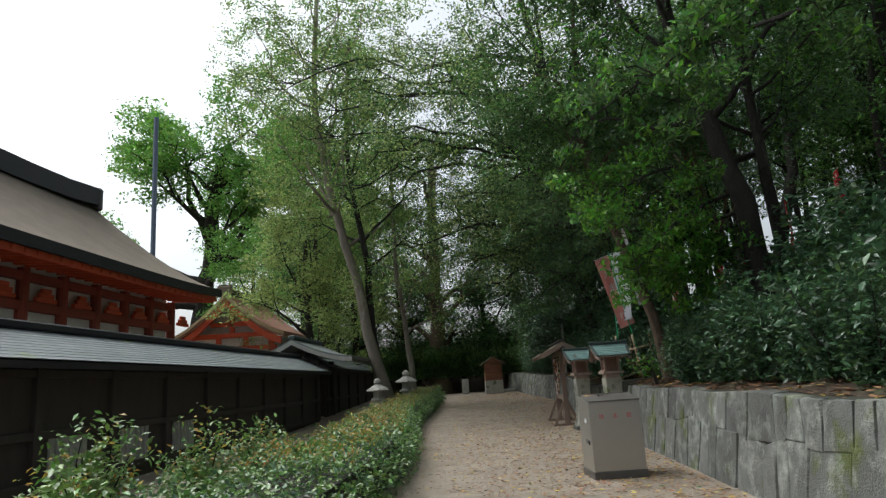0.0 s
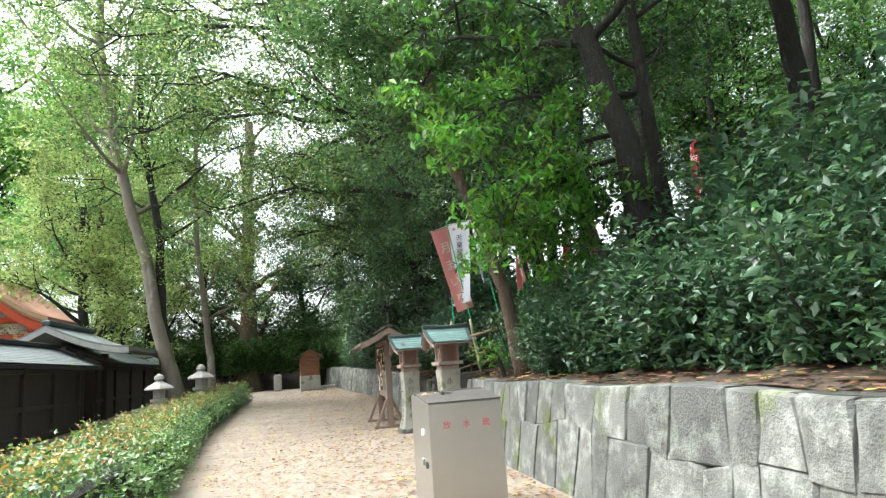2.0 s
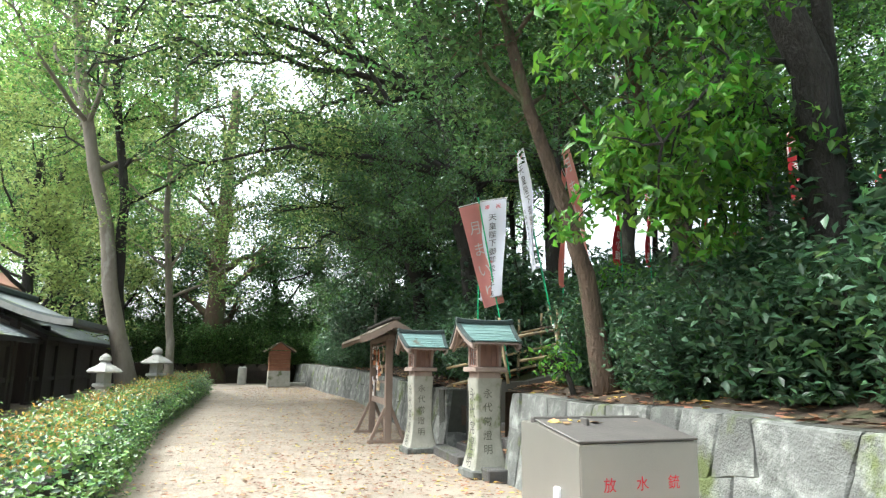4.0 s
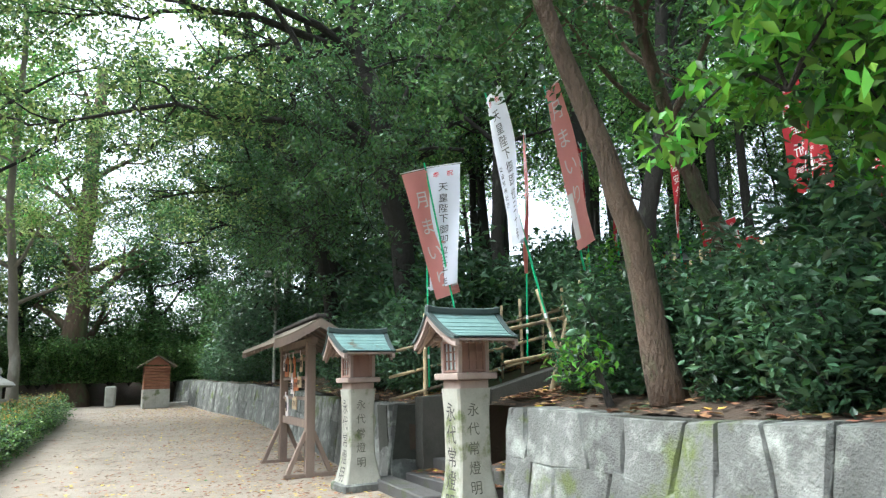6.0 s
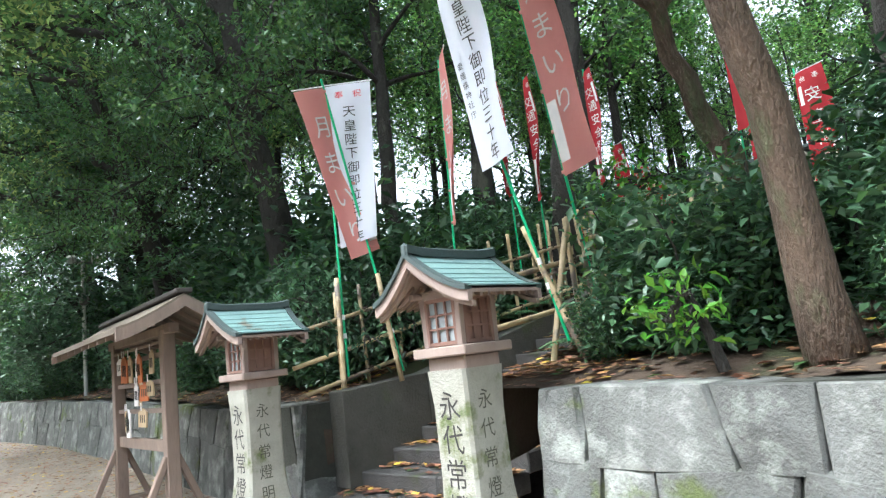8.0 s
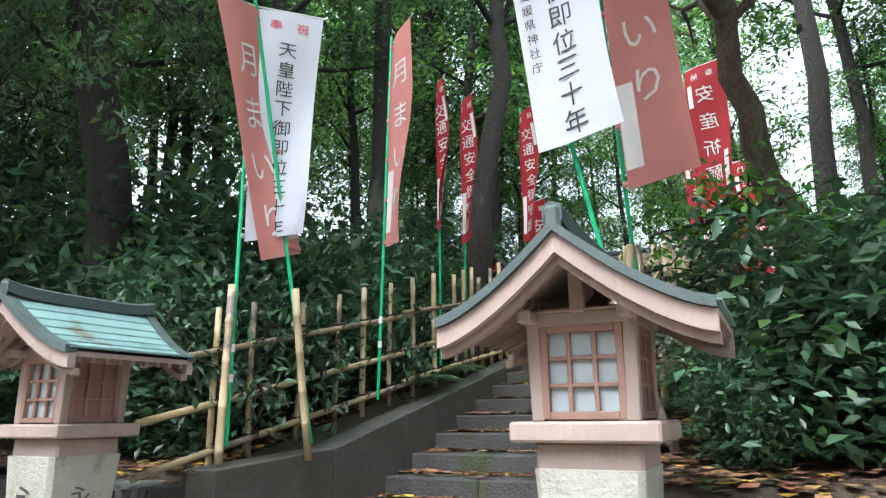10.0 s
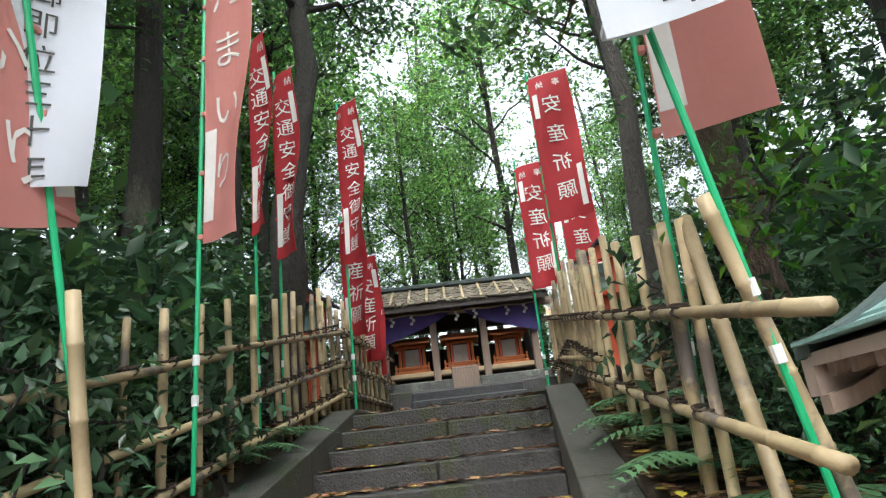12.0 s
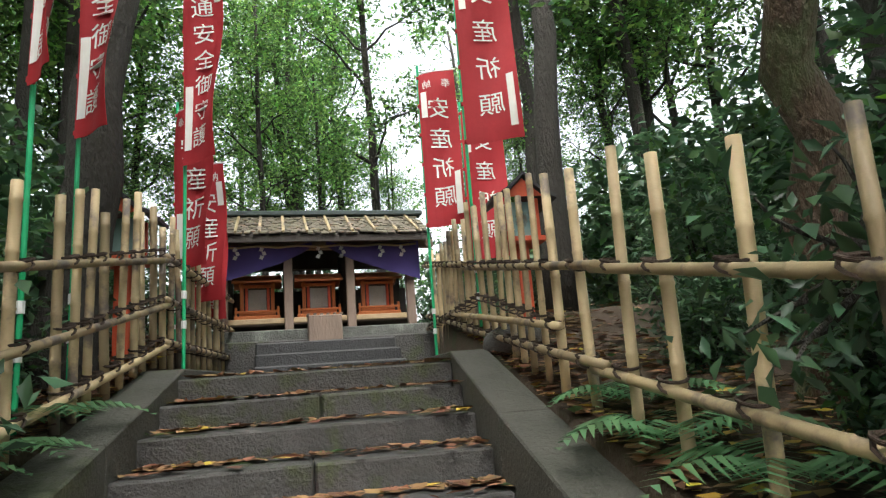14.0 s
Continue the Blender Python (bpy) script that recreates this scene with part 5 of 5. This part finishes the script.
def shrub(label, at, size, leaf, seed, n=3600, leaf_size=0.085, shares=None, ratio=0.42):
    rng = np.random.default_rng(seed)
    owner = thing("shrub", label, "shrub", at, 0, "shrubs on the bank")
    wood, cs = bmesh.new(), []
    for k in range(9):
        d = (rng.normal(), rng.normal(), 1.6)
        pts = limb_path(rng, (0, 0, -0.1), d, size[2] * rng.uniform(0.6, 1.1), 5, 0.22)
        pts = [(p[0] * size[0] / size[2], p[1] * size[1] / size[2], p[2]) for p in pts]
        tube(wood, pts, [0.018 * (1 - 0.14 * j) for j in range(6)], 5, False)
        cs += [pts[1], pts[2], pts[3], pts[4], pts[5]]
    tagged(part("stemwork", wood, "bark_dark", owner), kind="stuff")
    pts = np.concatenate([clump(rng, c, 0.36 * rng.uniform(0.7, 1.2), n // len(cs), 0.8) for c in cs])
    pts[:, 2] = np.maximum(pts[:, 2], 0.03)
    part("foliage", leaves("foliage", pts, leaf_size, (leaf,) if isinstance(leaf, str) else leaf, rng, 0.2, shares, ratio), None, owner)
    return owner


kinds = [shrub("dense dark glossy-leaved evergreen shrub on the bank", (0, 0, 0), (0.8, 0.9, 1.5), ("leaf_dark", "leaf_canopy"), 200 + k, 3300, 0.1, (0.8, 0.2)) for k in range(3)]
kinds += [shrub("leafy mid-green shrub at the end of the path", (0, 0, 0), (0.8, 0.9, 1.5), ("leaf_canopy", "leaf_hedge"), 210, 3000, 0.1, (0.6, 0.4))]
rng2 = random.Random(4)
shrub_spots = [(4.52 + 0.22 * rng2.random(), -4.5 + 0.72 * k, 0.8 + 0.2 * rng2.random()) for k in range(24)] + [(5.7 + 0.6 * rng2.random(), -4.5 + 1.1 * k, 1.25) for k in range(16)] + [(6.8 + 0.6 * rng2.random(), -4 + 1.4 * k, 1.5) for k in range(12)]
shrub_spots += [(wall_x(y) + 0.75 + 0.2 * rng2.random(), y, 1.1) for y in [18.1 + 0.95 * k for k in range(24)]] + [(wall_x(y) + 1.7 + 0.5 * rng2.random(), y, 1.9) for y in [18.4 + 1.2 * k for k in range(18)]]
shrub_spots += [(5.2, 13.55, 0.62), (5.9, 13.2, 0.8), (7.3, 12.6, 1.0), (8.4, 13.2, 0.8), (9.4, 12.9, 1.0), (5.4, 17.95, 0.75), (6.3, 18.2, 0.9), (7.3, 18.4, 0.8), (8.6, 18.2, 0.7), (10.6, 19, 1.1), (4.75, 17.7, 0.6), (4.95, 13.9, 0.42),
                (13.6, 13.2, 0.9), (14.2, 18.6, 1.0), (10.5, 12.6, 0.8)]
shrub_spots += [(4.75 + 0.62 * k, 17.72 + 0.15 * rng2.random(), 0.85 - 0.04 * k) for k in range(6)] + [(4.9 + 0.75 * k, 18.3 + 0.2 * rng2.random(), 1.25) for k in range(6)] + [(5.2 + 0.9 * k, 19.2 + 0.3 * rng2.random(), 1.35) for k in range(6)] + [(4.75, 13.3, 0.8), (5.0, 13.75, 0.95), (4.55, 11.5, 0.6), (4.6, 12.15, 0.5), (4.85, 13.2, 0.75), (5.5, 12.7, 1.0), (6.3, 12.0, 1.1), (5.0, 12.0, 0.9)]
shrub_spots += [(-15 + 2.6 * k, 44 + 4 * rng2.random(), 2.6) for k in range(10)] + [(-16 + 1.4 * k, 41.8 + 1.5 * rng2.random(), 1.7) for k in range(18)] + [(5.55, 14.3, 0.5), (6.3, 14.05, 0.6), (7.6, 14.0, 0.6), (4.75, 14.15, 0.4)] + [(17 + 3 * rng2.random(), 3 + 3.1 * k, 2.0) for k in range(10)] + [(27, -6 + 6 * k, 3.2) for k in range(9)] + [(8.2 + 1.25 * (k % 6) + 0.5 * rng2.random(), 7.2 + 1.9 * (k // 6) + rng2.random(), 1.7) for k in range(18)] + [(9.5 + 1.5 * (k % 4), 19.8 + 2.2 * (k // 4), 1.7) for k in range(8)] + [(-6.5 + 0.75 * k, 39.9 + 0.8 * rng2.random(), 1.25) for k in range(13)]
for k, (x, y, s) in enumerate(shrub_spots):
    m = pose(x, y, bank_z(x, y) - 0.03, 0, 0, rng2.random() * 360) @ Matrix.Scale(s * rng2.uniform(0.9, 1.12), 4)
    c = kinds[k] if k < 4 else copy_thing(kinds[3 if y > 38 else k % 3], m)
    c.matrix_basis = m


def hanging_bough(label, start, end, r, leaf, seed, n, leaf_size):
    rng = np.random.default_rng(seed)
    owner = thing("bough", label, "branch", start)
    o, e = np.array(start), np.array(end) - np.array(start)
    wood, cs = bmesh.new(), []
    main = [tuple(e * t + np.array((0, 0, 0.25 * math.sin(t * 3)))) for t in np.linspace(0, 1, 7)]
    tube(wood, main, [0.035 * (1 - 0.12 * j) for j in range(7)], 6, False)
    for k in range(16):
        b = main[2 + k % 5]
        sub = limb_path(rng, b, rng.normal(size=3) + e / np.linalg.norm(e) * 0.6, r, 4, 0.3, -0.12)
        tube(wood, sub, [0.012, 0.010, 0.008, 0.006, 0.004], 5, False)
        cs += [sub[2], sub[4]]
    tagged(part("twig_spray", wood, "bark_dark", owner), kind="stuff")
    pts = np.concatenate([clump(rng, c, 0.24 * max(1, r), n // len(cs), 0.7) for c in cs])
    part("foliage", leaves("foliage", pts, leaf_size, leaf, rng, 0.75, None if len(leaf) == 1 else (0.75, 0.25), 0.4), None, owner)


hanging_bough("hanging bough of fresh bright green leaves", (5.3, 10.8, 3.7), (3.75, 10.85, 2.6), 0.75, ("leaf_bright", "leaf_canopy"), 301, 2400, 0.115)
hanging_bough("hanging bough of fresh bright green leaves", (5.4, 10.7, 3.5), (4.45, 11.1, 2.75), 0.6, ("leaf_bright", "leaf_canopy"), 307, 1500, 0.115)
hanging_bough("hanging bough of fresh bright green leaves", (5.3, 10.7, 4.0), (3.45, 9.9, 2.75), 0.5, ("leaf_bright", "leaf_canopy"), 308, 900, 0.115)
hanging_bough("hanging bough of fresh bright green leaves", (5.2, 11.2, 4.6), (3.2, 10.2, 3.9), 0.8, ("leaf_bright", "leaf_canopy"), 302, 2200, 0.11)
hanging_bough("hanging bough of dark green leaves", (5.2, 6.0, 5.2), (3.2, 7.0, 4.4), 0.9, ("leaf_canopy", "leaf_bright"), 303, 2200, 0.11)
hanging_bough("hanging bough of dark green leaves", (5.4, 8.0, 5.6), (2.9, 10.5, 5.2), 1.0, ("leaf_canopy", "leaf_bright"), 304, 2600, 0.11)
for k, (y, z, s) in enumerate(((18.2, 4.2, 1.1), (19.5, 5.0, 1.3), (21, 3.9, 1.2), (22.5, 5.2, 1.5), (24.5, 4.4, 1.5), (27, 5.2, 1.8), (30, 4.6, 1.8), (17.8, 5.6, 1.1), (20.5, 6.4, 1.5), (23.5, 6.8, 1.7))):
    hanging_bough("drooping bough of small dark green leaves over the wall", (wall_x(y) + 1.6, y, z + 0.9), (wall_x(y) - 0.3 - 0.3 * (k % 3), y - 0.4, z), s, ("leaf_canopy", "leaf_dark"), 320 + k, 2600, 0.085)
hanging_bough("bright green leafy bough beside the fence", (6.0, 13.6, 2.1), (5.3, 14.3, 2.35), 0.3, ("leaf_bright",), 305, 500, 0.075)
for k, (x, y) in enumerate(((4.75, 17.12), (5.35, 17.1), (4.3, 17.3), (6.5, 17.15), (5.0, 17.15))):
    hanging_bough("glossy dark green sprays leaning through the bamboo fence", (x + 0.1, y + 0.7, 1.75 + 0.1 * k), (x, y, 1.55 + 0.12 * (k % 3)), 0.32, ("leaf_dark",), 340 + k, 420, 0.095)
hanging_bough("glossy green sprays leaning over the bamboo fence", (6.1, 14.1, 2.0), (5.75, 14.62, 1.95), 0.3, ("leaf_dark",), 350, 380, 0.085)
hanging_bough("bright green sprig at the foot of the bank", (4.3, 13.1, 1.05), (4.05, 13.2, 1.3), 0.15, ("leaf_bright",), 306, 160, 0.08)


# ---------------------------------------------------------------- hedge


def hedge():
    rng = np.random.default_rng(77)
    owner = thing("hedge", "clipped green hedge with yellow and orange new leaf tips", "hedge")
    edge = lambda y: np.interp(y, (-6, 5, 11, 20, 33), (-0.15, -0.1, -0.2, -1.15, -1.25))
    # plain dark block that fills the hedge behind its leaf shell
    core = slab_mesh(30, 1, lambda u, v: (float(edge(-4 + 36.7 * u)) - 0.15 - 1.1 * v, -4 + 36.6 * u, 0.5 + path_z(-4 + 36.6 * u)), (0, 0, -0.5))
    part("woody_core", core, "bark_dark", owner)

    def shell(n, top):
        y = -4 + 36.9 * rng.random(n) ** 0.9
        e = edge(y)
        w = rng.random(n)
        z = np.where(rng.random(n) < 0.62, 0.60 + 0.07 * rng.normal(size=n), 0.04 + 0.6 * rng.random(n))
        x = np.where(z > 0.5, e - 1.35 * w, e + 0.09 * rng.normal(size=n) - np.where(rng.random(n) < 0.2, 1.35, 0))
        bumps = 0.06 * np.sin(y * 2.3 + x * 3) + 0.05 * np.sin(y * 5.1)
        z = np.where(z > 0.5, z + bumps, z)
        return np.stack([x, y, z + np.array([path_z(v) for v in y]) + (0.05 if top else 0)], 1)
    part("foliage", leaves("foliage", shell(52000, False), 0.06, ("leaf_hedge", "leaf_dark"), rng, 0.0, (0.75, 0.25), 0.5), None, owner)
    tips = shell(30000, True)
    tips = tips[(tips[:, 2] > 0.6) & (tips[:, 1] > 7) & (tips[:, 0] < edge(tips[:, 1]) - 0.1)]
    part("new_growth", leaves("new_growth", tips, 0.055, ("leaf_tip", "leaf_hedge"), rng, -0.6, (0.62, 0.38), 0.45), None, owner, "yellow and orange leaf tips")


hedge()
for k, (x, y, s) in enumerate(((-2.6, 9.0, 0.6), (-2.9, 6.8, 0.66), (-2.5, 10.6, 0.5), (-2.2, 5.6, 0.5))):
    shrub("loose light green shrub behind the hedge", (x, y, 0), (1.0 * s, 1.0 * s, 1.8 * s), ("leaf_hedge", "leaf_tip"), 230 + k, 2600, 0.085, (0.88, 0.12))

# ---------------------------------------------------------------- ferns


def fern(at, s, seed):
    rng = random.Random(seed)
    owner = thing("fern", "spreading green fern at the kerb", "fern", at, 0, "ferns along the steps")
    for k in range(9):
        a = k * 0.698 + rng.random() * 0.4
        bm = bmesh.new()
        length, d = s * rng.uniform(0.7, 1.1), Vector((math.cos(a), math.sin(a), 0))
        side = Vector((-d.y, d.x, 0))
        spine = lambda t: d * length * t + Vector((0, 0, s * (0.75 * t - 0.75 * t * t)))
        for j in range(2, 15):
            t = j / 15
            w = 0.30 * s * math.sin(math.pi * min(1, t * 0.9 + 0.12)) + 0.01
            for q in (-1, 1):
                p = spine(t)
                tip = p + side * q * w + d * w * 0.35 - Vector((0, 0, w * 0.25))
                bm.faces.new([bm.verts.new(v) for v in (p - d * 0.018 * s * 1.6, tip, p + d * 0.018 * s * 1.6)])
        part("frond", bm, "leaf_fern", owner)


for k, (x, y, s) in enumerate(((6.6, 14.72, 0.36), (7.1, 14.6, 0.34), (6.15, 14.6, 0.36), (5.6, 14.62, 0.4), (7.5, 17.3, 0.36), (6.7, 17.35, 0.32), (6.95, 17.22, 0.3), (5.1, 14.55, 0.33))):
    fern((x, y, bank_z(x, y) + 0.02), s * 1.5, k)

# ---------------------------------------------------------------- fallen leaves


def litter(name, label, n, f, size, mats, shares, seed):
    rng = np.random.default_rng(seed)
    pts = np.array([f(rng) for _ in range(n)])
    me = leaves(name, pts, size, mats, rng, 0.0, shares, 0.55)
    co = np.empty(len(me.vertices) * 3, np.float32)
    me.vertices.foreach_get("co", co)
    co = co.reshape(-1, 4, 3)
    co[:, :, 2] = pts[:, None, 2] + (co[:, :, 2] - pts[:, None, 2]) * 0.22
    co[:, :, 2] -= np.minimum(0, co[:, :, 2].min(1) - pts[:, 2])[:, None]
    me.vertices.foreach_set("co", co.reshape(-1))
    tagged(new(name, me), label, "leaves", kind="stuff")


def on_path(rng):
    y = rng.uniform(1, 36)
    lo, hi = (-0.1 if y < 12 else -1.1), wall_x(y) - 0.25
    t = rng.random()
    x = lo + (hi - lo) * (t ** 0.6)
    return (x, y, path_z(y) + 0.016)


def on_steps(rng):
    k = rng.integers(0, STEPS)
    back = rng.random() < 0.75
    x = NOSE_X + k * TREAD + (0.25 + 0.11 * rng.random() if back else 0.36 * rng.random())
    t = rng.random()
    y = Y_LOW + 1.7 * (t if rng.random() < 0.5 else (0.12 * t if rng.random() < 0.5 else 1 - 0.15 * t))
    return (x, y, NOSE_Z + k * RISE + 0.02)


def on_bank(rng):
    while True:
        x, y = 4.02 + rng.random() ** 1.5 * 7.5, rng.uniform(-3, 32)
        if abs(y - 16.05) > 1.2 and x > wall_x(y) + 0.12:
            return (x, y, bank_z(x, y) + 0.02)


DEAD = ("leaf_dead", "leaf_dead_yellow", "leaf_canopy")
litter("fallen_leaves", "brown and yellow leaves fallen on the path", 15000, on_path, 0.075, DEAD, (0.82, 0.16, 0.02), 401)
litter("fallen_leaves", "brown and yellow leaves lying on the steps", 3400, on_steps, 0.11, DEAD, (0.91, 0.06, 0.03), 402)
litter("fallen_leaves", "thick brown leaf litter on the bank", 16000, on_bank, 0.10, DEAD, (0.92, 0.05, 0.03), 403)
litter("fallen_leaves", "brown leaves on the cabinet lid", 9, lambda r: (2.72 + r.uniform(-0.28, 0.28), 9.47 + r.uniform(-0.05, 0.08), 1.035), 0.09, DEAD, (0.6, 0.4, 0.0), 404)


def by_steps(rng):
    x = 4.3 + 6.2 * rng.random()
    y = 17.17 + 0.9 * rng.random() ** 1.5 if rng.random() < 0.5 else 14.9 - 1.1 * rng.random() ** 1.5
    return (x, y, bank_z(x, y) + 0.025)


litter("fallen_leaves", "brown and yellow leaves heaped beside the kerbs", 5200, by_steps, 0.1, DEAD, (0.86, 0.1, 0.04), 405)


def pebbles():
    rng = random.Random(9)
    bm = bmesh.new()
    for _ in range(1600):
        y = rng.uniform(5, 24)
        x = rng.uniform(-0.2, 3.5)
        s = rng.uniform(0.008, 0.022)
        m = Matrix.Translation((x, y, path_z(y) + 0.008)) @ Matrix.Rotation(rng.random() * 6, 4, "Z") @ Matrix.Diagonal((s, s * 0.8, s * 0.6, 1))
        vs = [bm.verts.new(m @ Vector(v)) for v in ((1, 0, 0), (0, 1, 0), (-1, 0, 0), (0, -1, 0), (0, 0, 1))]
        for i in range(4):
            bm.faces.new((vs[i], vs[(i + 1) % 4], vs[4]))
    tagged(part("pebbles", bm, "gravel"), "small loose stones on the path", "pebbles", kind="stuff")


pebbles()


# ---------------------------------------------------------------- lamp pole above the far wall, boulder by the fence


def lamp_pole(at):
    owner = thing("lamp_pole", "slim grey pole with two small floodlights among the leaves", "lamp pole", at)
    part("pole", rod((0, 0, -0.3), (0, 0, 3.2), 0.045, 10), "plain_stone", owner)
    part("arm", rod((-0.3, -0.05, 3.15), (0.3, -0.05, 3.15), 0.02, 8), "steel_dark", owner)
    for x in (-0.26, 0.26):
        part("floodlight", box((x, -0.12, 3.2), (0.2, 0.16, 0.18), Matrix.Rotation(0.5, 4, "X"), 0.03), "plain_stone", owner)
    part("speaker", box((0, -0.1, 2.2), (0.22, 0.2, 0.2), None, 0.05), "steel_dark", owner)


lamp_pole((4.35, 28.6, bank_z(4.35, 28.6)))
rock = bmesh.new()
bmesh.ops.create_icosphere(rock, subdivisions=3, radius=1)
for v in rock.verts:
    v.co = Vector((v.co.x * 0.3, v.co.y * 0.2, v.co.z * 0.17)) * (1 + 0.25 * noise.noise(v.co * 1.7)) + Vector((8.75, 14.72, 2.06))
tagged(part("boulder", rock, "step", smooth=True), "rounded dark mossy stone beside the top kerb", "stone")
